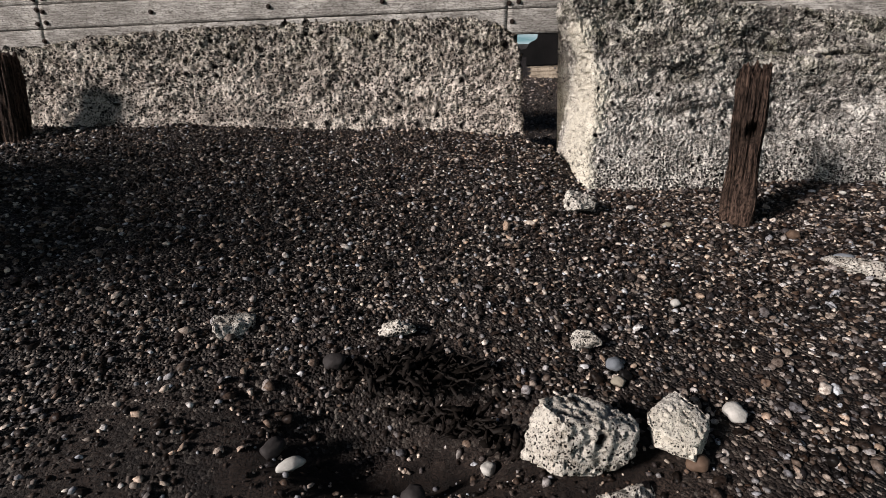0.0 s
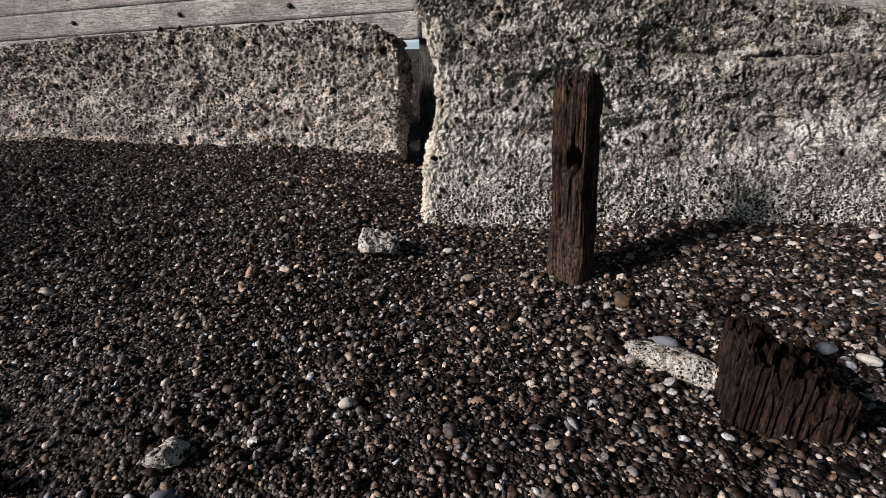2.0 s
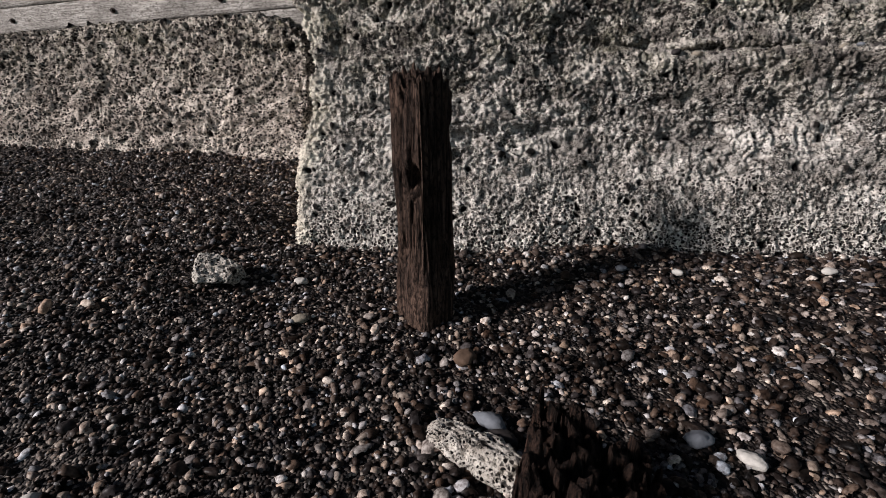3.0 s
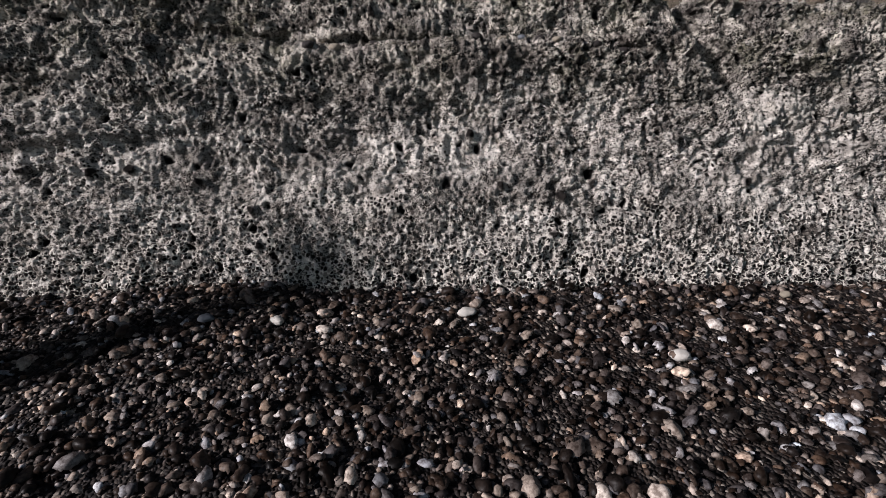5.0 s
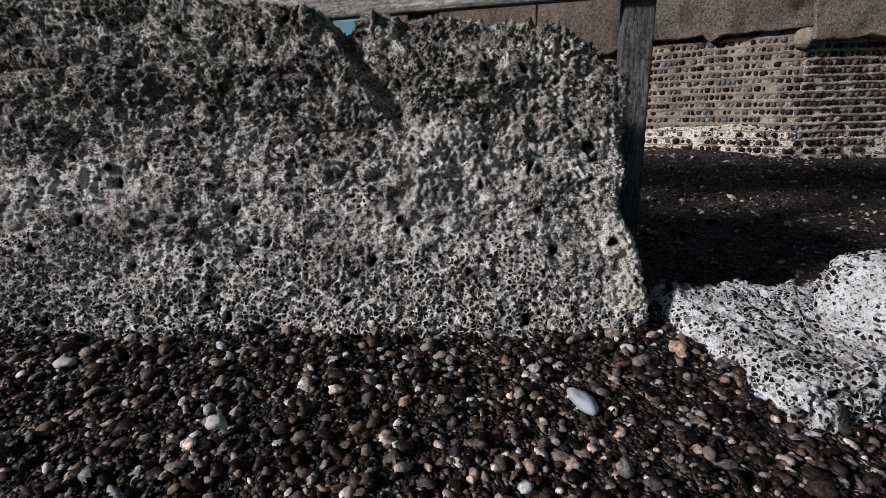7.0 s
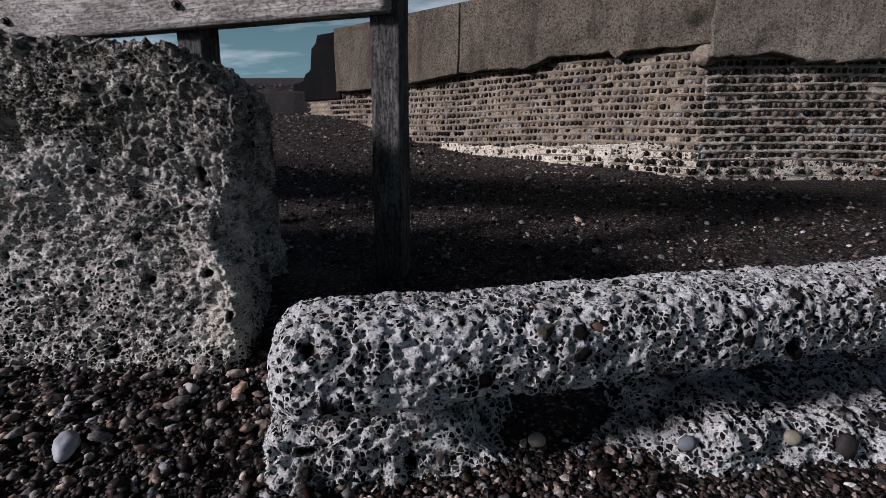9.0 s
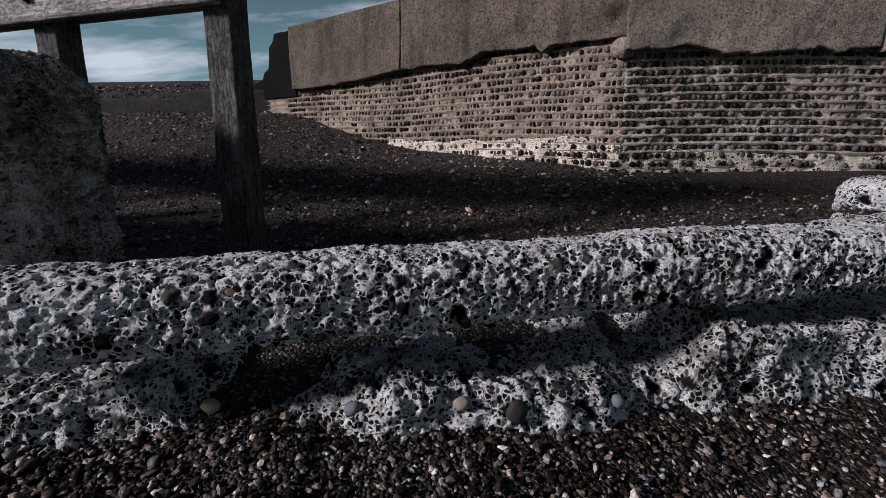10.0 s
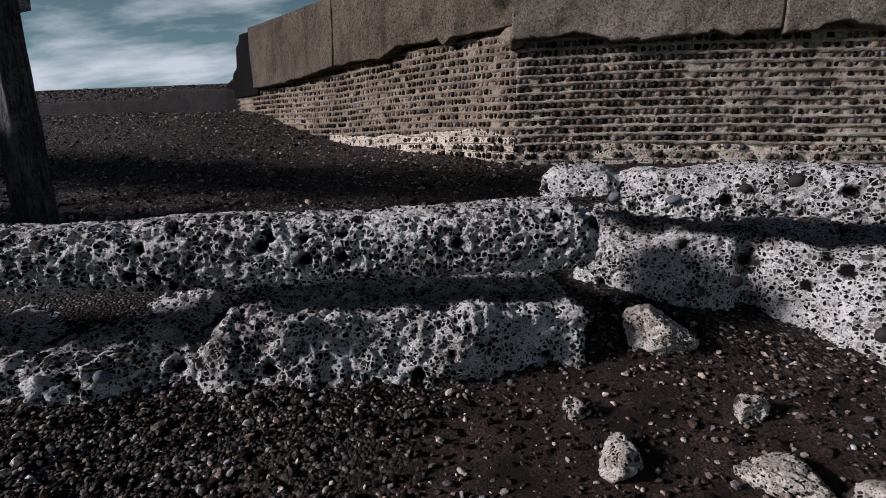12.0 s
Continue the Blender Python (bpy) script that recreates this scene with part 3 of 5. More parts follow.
def bed(x, y):
    """The height of the bed with its unevenness."""
    x, y = np.atleast_1d(np.asarray(x, float)), np.atleast_1d(np.asarray(y, float))
    return ground_height(x, y) + fbm(np.stack([x * 1.1, y * 1.1, x * 0], 1), 3, 5) * 0.035 + fbm(np.stack([x * 6, y * 6, x * 0], 1), 3, 9) * 0.014


def bed1(x, y):
    return float(bed(x, y)[0])


# ---- concrete walls ----
def wall_of(name, half, steps, radius, shape, mat, seed, label, category="wall", kind="", rear=False, clean=None, **how):
    """A weathered concrete body: a rounded box lattice, bent by shape() and roughened."""
    v, f = lattice(*steps, plain_back=rear, no_base=rear)
    v = shape(rounded(v, half, radius))
    v, stone, tone = conglomerate(v, f, seed, **how)
    me = fast_mesh(name, v, f, mat)
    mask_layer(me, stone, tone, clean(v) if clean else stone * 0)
    return tagged(new(name, me), label, category, kind=kind)


def crevice_height(x):
    """The course of a weathered-out seam near the block's crown."""
    return 0.975 + 0.022 * np.sin(x * 4.1 + 0.6) - 0.03 * (x - 0.2)


def block_shape(v):
    """The tall block: battered face, broken shoulder with a cleft, ragged ends."""
    x = v[:, 0] - 0.28
    up = (v[:, 2] + 0.85) / 1.7
    # the crown drops towards one end, past a cleft
    crown = np.interp(x, [-2.7, -1.4, -0.3, 0.3, 0.72, 0.86, 0.95, 1.3, 1.7, 1.85, 2.0], [1.42, 1.36, 1.32, 1.25, 1.2, 1.10, 1.17, 1.15, 1.11, 1.03, 0.92])
    z = -0.14 + up * (crown + 0.14)
    n = fbm(np.stack([x * 0, v[:, 1] * 2, z * 2.3], 1), 3, 41)
    side = smooth(0.75, 1, np.abs(x + 0.3) / 2.27)
    notch = np.interp(z, [0.0, 0.3, 0.7, 0.95, 1.3], [-0.01, 0.0, 0.07, 0.05, -0.09])
    flank = np.interp(z, [0.0, 0.25, 0.33, 0.48, 0.6, 0.95, 1.1], [0.02, 0.02, 0.0, -0.05, -0.04, -0.03, -0.07])
    x = x + n * 0.03 * side + side * np.where(x > 0.5, flank - 0.2 * smooth(-0.42, 0.3, v[:, 1]), notch + 0.08 * smooth(-0.3, 0.47, v[:, 1]))
    y = v[:, 1] + 0.47 - 0.1 + z * np.interp(v[:, 1], [-0.47, 0.47], [0.27, 0.05]) + np.interp(x, [-2.5, -1.8, -0.8, 0.5, 1.6, 2.0], [-0.07, -0.08, -0.045, -0.03, -0.01, 0.0]) - 0.07 * z * smooth(-0.9, -1.7, x)
    seams = 0.045 * fbm(np.stack([x * 1.6, x * 0, z * 7.5], 1), 3, 14) * smooth(0.3, 0.6, z)
    ledge = smooth(0.99, 1.02, z + 0.03 * np.sin(x * 5) + 0.05 * fbm(np.stack([x * 3, x * 0, x * 0], 1), 2, 4)) * (x < 0.7)
    shelf = smooth(0.66, 0.69, z + 0.04 * np.sin(x * 3.1 + 1) + 0.06 * fbm(np.stack([x * 2.5, x * 0, x * 0], 1), 3, 6))
    cleft = np.exp(-((x - np.interp(z, [0.72, 0.95, 1.16], [1.14, 0.98, 0.84])) / 0.032) ** 2) * smooth(0.68, 0.85, z)
    crevice = np.exp(-((z - crevice_height(x)) / 0.022) ** 2) * smooth(-1.3, -0.9, x) * smooth(0.8, 0.6, x) * smooth(-0.3, 0.25, fbm(np.stack([x * 2.3, x * 0, x * 0], 1), 2, 8) + 0.15)
    front = smooth(0.1, -0.4, v[:, 1])
    return np.stack([x, y + front * (0.07 * ledge + 0.025 * shelf + 0.075 * cleft + 0.085 * crevice + seams), z], 1)


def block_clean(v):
    """Where the paste is whole, paler and freer of dirt: the end at low x, and a patch at the foot of the other end."""
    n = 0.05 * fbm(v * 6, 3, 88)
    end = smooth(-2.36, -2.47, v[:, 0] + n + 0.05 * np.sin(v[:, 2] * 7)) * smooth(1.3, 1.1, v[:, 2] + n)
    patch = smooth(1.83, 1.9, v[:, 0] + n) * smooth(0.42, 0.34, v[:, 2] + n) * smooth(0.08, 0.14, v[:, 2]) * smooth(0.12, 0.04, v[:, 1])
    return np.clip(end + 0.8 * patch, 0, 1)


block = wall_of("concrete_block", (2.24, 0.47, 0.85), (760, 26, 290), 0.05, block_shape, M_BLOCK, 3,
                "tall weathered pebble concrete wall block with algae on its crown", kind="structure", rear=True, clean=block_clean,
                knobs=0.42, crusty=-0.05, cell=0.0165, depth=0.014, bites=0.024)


def low_shape(v):
    x = v[:, 0] - 5.91
    up = (v[:, 2] + 0.6) / 1.2
    crown = np.interp(x, [-9.2, -7.1, -6.2, -5.3, -4.3, -3.3, -2.95, -2.8], [1.0, 1.09, 1.2, 1.27, 1.30, 1.335, 1.31, 1.24])
    z = 0.0 + up * crown
    y = v[:, 1] + 0.33 + 0.74 - 0.09 * (x + 3) + np.where(v[:, 1] < 0, 0.25, 0.05) * (z - 0.45)
    end = smooth(-3.4, -2.7, x)
    x = x + end * (0.035 * smooth(0.8, 0.3, np.abs(z - 0.55)) - 0.05 * smooth(0.7, 0.4, z) + 0.06 * fbm(np.stack([z * 3, v[:, 1] * 3, z * 0], 1), 2, 13) - 0.06 * smooth(1.0, 1.3, z))
    return np.stack([x, y, z], 1)


low_wall = wall_of("concrete_low_wall", (3.15, 0.33, 0.6), (700, 8, 130), 0.04, low_shape, M_LOW, 21,
                   "low weathered pebble concrete wall, pale and pitted", kind="structure", rear=True, cell=0.025, depth=0.016, knobs=0.5, crusty=-0.05, bites=0.03)


def along(v, a, b, lift, wobble, seed):
    """Lays a body whose length is its x from a to b (points on its front line), front towards -y."""
    a, b = np.array(a), np.array(b)
    d = (b - a) / np.linalg.norm(b - a)
    side = np.array([-d[1], d[0]])
    s = v[:, 0]
    o = (a + b) / 2
    k = np.stack([s * 1.3, v[:, 1] * 1.3, v[:, 2] * 1.3], 1)
    x = o[0] + s * d[0] + (v[:, 1]) * side[0]
    y = o[1] + s * d[1] + (v[:, 1]) * side[1]
    return np.stack([x, y + fbm(k, 2, seed) * wobble, lift + v[:, 2] + fbm(k + 9, 2, seed) * wobble], 1)


BEAM_A, BEAM_B = (2.36, -0.64), (5.55, 0.39)
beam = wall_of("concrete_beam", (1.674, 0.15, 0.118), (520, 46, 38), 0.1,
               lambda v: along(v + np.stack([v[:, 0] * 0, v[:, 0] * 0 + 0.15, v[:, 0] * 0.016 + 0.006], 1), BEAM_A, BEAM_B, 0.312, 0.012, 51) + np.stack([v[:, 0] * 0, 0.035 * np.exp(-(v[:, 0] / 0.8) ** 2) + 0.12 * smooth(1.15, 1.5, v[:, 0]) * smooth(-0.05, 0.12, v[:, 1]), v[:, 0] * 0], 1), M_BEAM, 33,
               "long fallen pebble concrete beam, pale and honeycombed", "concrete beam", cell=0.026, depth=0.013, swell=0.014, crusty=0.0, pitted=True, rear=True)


def footing_shape(v):
    p = along(v + np.array([0, 0.38, 0]), (2.26, -0.56), (5.52, 0.375), -0.085, 0.05, 61)
    top = smooth(-0.1, 0.15, v[:, 2])
    bay = fbm(np.stack([v[:, 0] * 2.2, v[:, 0] * 0, v[:, 0] * 0], 1), 2, 71)
    x = p[:, 0]
    # three masses: a butt, a middle piece and a long one, parted by hollows
    rise = np.interp(x, [2.3, 2.75, 2.92, 3.2, 3.5, 4.02, 4.13, 4.28, 4.38, 5.6], [0.01, 0.0, -0.14, -0.11, -0.03, 0.0, -0.09, -0.09, 0.055, 0.055])
    near = smooth(4.2, 4.4, x)
    p[:, 1] += (0.06 - 0.03 * near) * top + 0.05 * bay * smooth(2.5, 2.9, x) + np.interp(x, [2.3, 2.7, 3.2, 3.74, 4.02, 4.15, 4.28, 4.4, 4.67, 5.05, 5.5], [-0.04, -0.04, -0.12, -0.18, -0.18, -0.08, -0.08, -0.13, -0.13, -0.10, -0.05])
    p[:, 2] += rise * smooth(-0.1, 0.17, v[:, 2]) + 0.03 * bay * smooth(2.5, 2.9, x)
    return p


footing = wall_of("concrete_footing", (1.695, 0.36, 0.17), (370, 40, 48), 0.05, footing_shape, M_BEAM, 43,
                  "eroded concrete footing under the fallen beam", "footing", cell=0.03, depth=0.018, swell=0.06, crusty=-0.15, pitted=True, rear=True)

def beam2_shape(v):
    """The second beam: its near end is a knob that overhangs a hollow."""
    p = along(v + np.array([0, 0.2, 0]), (5.33, 0.93), (7.4, 0.29), 0.462, 0.03, 83)
    tip = smooth(5.72, 5.60, p[:, 0])
    under = smooth(0.0, -0.1, v[:, 2])
    neck = np.exp(-((p[:, 0] - 5.66) / 0.05) ** 2)
    p[:, 2] += 0.07 * tip * under * smooth(0.1, -0.1, v[:, 1]) - 0.03 * neck * smooth(0.0, 0.1, v[:, 2])
    p[:, 1] += 0.06 * neck * smooth(0.1, -0.2, v[:, 1]) + 0.05 * tip * under
    return p


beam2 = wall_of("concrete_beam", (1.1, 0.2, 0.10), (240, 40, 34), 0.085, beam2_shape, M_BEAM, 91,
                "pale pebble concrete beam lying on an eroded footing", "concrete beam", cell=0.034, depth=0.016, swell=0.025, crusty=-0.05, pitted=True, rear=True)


def footing2_shape(v):
    """Two masses parted by a recess: the first upright, the other spreading into the sand."""
    p = along(v + np.array([0, 0.33, 0]), (5.48, 0.98), (7.4, 0.53), 0.075, 0.04, 95)
    bay = fbm(np.stack([v[:, 0] * 2.6, v[:, 0] * 0, v[:, 0] * 0], 1), 2, 73)
    x = p[:, 0]
    front = smooth(0.1, -0.3, v[:, 1])
    low = smooth(0.15, -0.2, v[:, 2])
    cleft = np.exp(-((x - 6.16) / 0.045) ** 2)
    second = smooth(6.12, 6.45, x)
    p[:, 1] += front * (0.05 * bay + 0.09 * cleft - 0.05 * low * (1 - second) - second * (0.05 + 0.30 * low * smooth(6.2, 6.7, x)))
    p[:, 2] += smooth(0.0, 0.25, v[:, 2]) * (0.02 * bay - 0.035 * second - 0.11 * front * smooth(5.95, 5.78, x)) - 0.03 * smooth(0, -0.2, v[:, 2]) * second
    return p


footing2 = wall_of("concrete_footing", (0.99, 0.33, 0.25), (220, 40, 60), 0.06, footing2_shape, M_BEAM, 99,
                   "broad eroded concrete footing sloping into the sand", "footing", cell=0.034, depth=0.018, swell=0.05, crusty=-0.1, pitted=True, rear=True)


def lump(name, size, place, turn, mat, seed, label, category="rubble", cells=26, cell=0.02, depth=0.009, swell=0.12, sink=0.25, lit_side=0.0):
    """A broken lump: a box lattice pressed towards a ball, cut by a few planes, roughened."""
    v, f = lattice(cells, cells, cells)
    r = np.linalg.norm(v, axis=1, keepdims=True)
    v = v / r * (0.55 + 0.45 * r / np.abs(v).max(1, keepdims=True) ** 0.6)
    rng = np.random.RandomState(seed)
    for _ in range(9):
        n = rng.normal(size=3)
        n /= np.linalg.norm(n)
        over = np.maximum(v @ n - rng.uniform(0.42, 0.68), 0)
        v = v - over[:, None] * n * 0.9
    v = v * np.array(size) / 2
    v, stone, tone = conglomerate(v + seed * 3.7, f, seed, cell=cell, depth=depth, swell=swell * min(size), crusty=0.0, pitted=True)
    v = v - seed * 3.7
    me = fast_mesh(name, v, f, mat)
    # paste painted paler on the sunward side, putting its light into the colour
    mask_layer(me, stone, tone, lit_side * smooth(0.05, -0.12, v[:, 0] / size[0] + 0.4 * fbm(v * 9 + seed, 3, seed)))
    ob = tagged(new(name, me), label, category)
    x, y = place
    z = bed1(x, y)
    ob.matrix_world = pose(x, y, z + size[2] * (0.5 - sink), *turn)
    return ob


def cobble(parent, place, size, turn, tone, seed, label):
    """A stone bedded in the concrete."""
    bm = bmesh.new()
    bmesh.ops.create_icosphere(bm, subdivisions=3, radius=0.5)
    p = np.array([v.co[:] for v in bm.verts])
    p = p * (1 + 0.25 * fbm(p * 2.2 + seed * 3.1, 3, seed)[:, None])
    for v, q in zip(bm.verts, p):
        v.co = q * np.array(size) * 0.65
    ob = part("cobble", bm_mesh("cobble", bm, tone, True), parent, label)
    ob.matrix_world = pose(place[0], place[1] + 0.034, place[2], *turn)
    return ob


M_WHITE = plain("white_flint", (0.42, 0.40, 0.365), 0.7, 0, 70)
M_BLUE = plain("blue_grey_flint", (0.13, 0.14, 0.155), 0.7, 0, 60)
M_PALE = plain("pale_blue_flint", (0.30, 0.315, 0.33), 0.6, 0, 30)
M_DARK = plain("black_flint", (0.03, 0.026, 0.025), 0.7, 0, 60)
M_BROWN = plain("brown_flint", (0.10, 0.065, 0.045), 0.7, 0, 50)
M_TAN = plain("tan_flint", (0.24, 0.21, 0.165), 0.7, 0, 50)
for host, place, size, tone, seed, label in (
        (beam, (3.06, -0.40, 0.36), (0.085, 0.07, 0.08), M_BROWN, 3, "dark brown bedded cobble"),
        (beam, (2.47, -0.57, 0.38), (0.05, 0.05, 0.04), M_DARK, 4, "dark bedded cobble"),
        (beam, (2.58, -0.54, 0.35), (0.05, 0.05, 0.045), M_BLUE, 5, "grey bedded cobble"),
        (beam, (3.35, -0.30, 0.30), (0.06, 0.05, 0.05), M_BLUE, 6, "grey bedded cobble"),
        (beam, (4.24, -0.01, 0.31), (0.05, 0.05, 0.045), M_DARK, 7, "dark bedded cobble"),
        (beam, (4.80, 0.16, 0.37), (0.05, 0.05, 0.045), M_DARK, 8, "dark bedded cobble"),
        (footing, (3.40, -0.32, 0.02), (0.06, 0.04, 0.045), M_WHITE, 9, "white bedded cobble"),
        (footing, (3.33, -0.33, 0.03), (0.075, 0.06, 0.06), M_BLUE, 10, "blue-grey bedded cobble"),
        (footing, (3.77, -0.25, 0.0), (0.10, 0.07, 0.12), M_DARK, 11, "black bedded cobble"),
        (footing, (3.62, -0.27, 0.03), (0.08, 0.06, 0.06), M_TAN, 12, "tan bedded cobble"),
        (footing, (2.94, -0.36, 0.03), (0.08, 0.06, 0.06), M_TAN, 13, "pale bedded cobble"),
        (footing, (4.06, -0.16, 0.0), (0.07, 0.06, 0.06), M_BLUE, 14, "grey bedded cobble"),
        (beam2, (5.62, 0.80, 0.45), (0.08, 0.07, 0.07), M_BLUE, 15, "grey bedded cobble"),
        (beam2, (5.83, 0.74, 0.45), (0.10, 0.07, 0.05), M_BLUE, 16, "long grey bedded cobble"),
        (beam2, (6.20, 0.66, 0.53), (0.08, 0.07, 0.08), M_DARK, 17, "black bedded cobble"),
        (beam2, (6.05, 0.68, 0.50), (0.07, 0.06, 0.06), M_DARK, 18, "dark bedded cobble"),
        (footing2, (6.05, 0.66, 0.16), (0.07, 0.06, 0.07), M_DARK, 19, "dark bedded cobble"),
        (footing2, (6.42, 0.45, 0.06), (0.08, 0.07, 0.08), M_DARK, 20, "dark bedded cobble"),
        (block, (-0.055, -0.085, 0.09), (0.07, 0.04, 0.05), M_DARK, 21, "dark bedded cobble"),
        (block, (-0.01, -0.08, 0.095), (0.06, 0.04, 0.055), M_BLUE, 22, "grey bedded cobble"),
        (block, (-0.97, 0.12, 0.84), (0.09, 0.05, 0.06), M_DARK, 23, "dark bedded cobble"),
        (block, (-0.90, 0.13, 0.84), (0.08, 0.05, 0.06), M_BROWN, 24, "brown bedded cobble"),
        (block, (1.76, 0.02, 0.34), (0.07, 0.05, 0.06), M_BROWN, 25, "reddish bedded cobble"),
        (block, (1.57, -0.07, 0.06), (0.11, 0.06, 0.08), M_TAN, 26, "cream bedded lump of mortar"),
        (block, (1.69, 0.0, 0.395), (0.10, 0.05, 0.045), M_WHITE, 27, "bluish white bedded flint"),
        (block, (1.17, 0.10, 0.74), (0.08, 0.03, 0.025), M_WHITE, 28, "slim white bedded flint")):
    cobble(host, place, size, (0, 12 * (seed % 5) - 20, 17), tone, seed, label)


# a row of stones left standing in the seam of the block
r9 = np.random.RandomState(19)
for k in range(16):
    x = -0.62 + 0.083 * k + r9.uniform(-0.02, 0.02)
    w = r9.uniform(0.05, 0.085)
    tone, word = ((M_DARK, "dark"), (M_BLUE, "grey"), (M_BROWN, "brown"), (M_TAN, "tan"))[r9.choice(4, p=(0.45, 0.3, 0.15, 0.1))]
    cobble(block, (x, 0.135 + 0.02 * x + r9.uniform(-0.01, 0.015), float(crevice_height(x)) - 0.012 + r9.uniform(-0.012, 0.012)), (w, 0.06, w * 0.62), (0, r9.uniform(-15, 15), 10), tone, 40 + k, word + " cobble in a seam")


lump("concrete_rubble", (0.37, 0.33, 0.29), (-3.32, -2.31), (0, 8, 20), M_RUBBLE, 5, "large pale broken concrete lump on damp sand", cells=44, cell=0.024, depth=0.012, swell=0.09, lit_side=0.2)
lump("concrete_rubble", (0.26, 0.21, 0.18), (-3.02, -2.27), (10, -12, 50), M_RUBBLE, 8, "cream broken concrete lump with a pale flat face", cells=38, depth=0.008, swell=0.07, lit_side=0.5)
lump("concrete_rubble", (0.23, 0.17, 0.18), (-2.70, -0.57), (0, 10, 30), M_RUBBLE, 9, "small pale concrete lump at the foot of the block", cells=26)
lump("concrete_rubble", (0.17, 0.12, 0.09), (-3.13, -1.81), (5, 0, 70), M_RUBBLE, 12, "small white pitted concrete lump on shingle", cells=24)
lump("concrete_rubble", (0.42, 0.14, 0.10), (-1.50, -1.42), (0, 6, -32), M_RUBBLE, 14, "long pale concrete splinter beside a rotten stump", cells=34)
lump("concrete_rubble", (0.28, 0.22, 0.22), (5.75, 0.53), (0, 0, 15), M_RUBBLE, 15, "rounded concrete lump in the gap between beams", cells=30)

lump("concrete_rubble", (0.22, 0.14, 0.1), (-4.55, -1.62), (0, 5, 25), M_RUBBLE, 17, "half-buried pale concrete lump in shingle", cells=22, sink=0.4)
lump("concrete_rubble", (0.18, 0.11, 0.11), (-3.89, -1.68), (0, 5, -15), M_RUBBLE, 18, "white concrete lump beside a grey flint", cells=22)
lump("concrete_rubble", (0.2, 0.16, 0.12), (-3.24, -2.47), (0, 0, 10), M_RUBBLE, 19, "pitted concrete lump half sunk in damp sand", cells=24, sink=0.4)
lump("concrete_rubble", (0.11, 0.07, 0.08), (5.46, 0.14), (8, 0, 40), M_RUBBLE, 20, "grey concrete lump lying on damp sand", cells=22)
lump("concrete_rubble", (0.15, 0.12, 0.1), (5.58, -0.01), (0, 10, 60), M_RUBBLE, 22, "pale pitted concrete lump lying on damp sand", cells=26)
lump("concrete_rubble", (0.12, 0.11, 0.1), (5.99, 0.26), (0, 0, 0), M_RUBBLE, 23, "round cream concrete lump on damp sand", cells=24)
lump("concrete_rubble", (0.28, 0.17, 0.1), (6.0, 0.02), (0, 12, -35), M_RUBBLE, 24, "flat honeycombed concrete lump sunk in sand", cells=34, sink=0.4)
lump("concrete_rubble", (0.2, 0.16, 0.14), (6.17, -0.08), (0, 0, 30), M_RUBBLE, 25, "pale concrete lump at the edge of the sand", cells=28)


def pebble(size, place, turn, tone, label, seed, sink=0.3):
    """One noticeable pebble."""
    bm = bmesh.new()
    bmesh.ops.create_icosphere(bm, subdivisions=3, radius=0.5)
    p = np.array([v.co[:] for v in bm.verts])
    p = p * (1 + 0.4 * fbm(p * 2.6 + seed * 3.1, 3, seed)[:, None]) * 0.82
    for v, q in zip(bm.verts, p):
        v.co = q * np.array(size)
    ob = tagged(new("pebble", bm_mesh("pebble", bm, tone, True)), label, "pebble", group="large pebbles on the beach")
    x, y = place
    ob.matrix_world = pose(x, y, bed1(x, y) + 0.012 + size[2] * (0.5 - sink), *turn)
    return ob


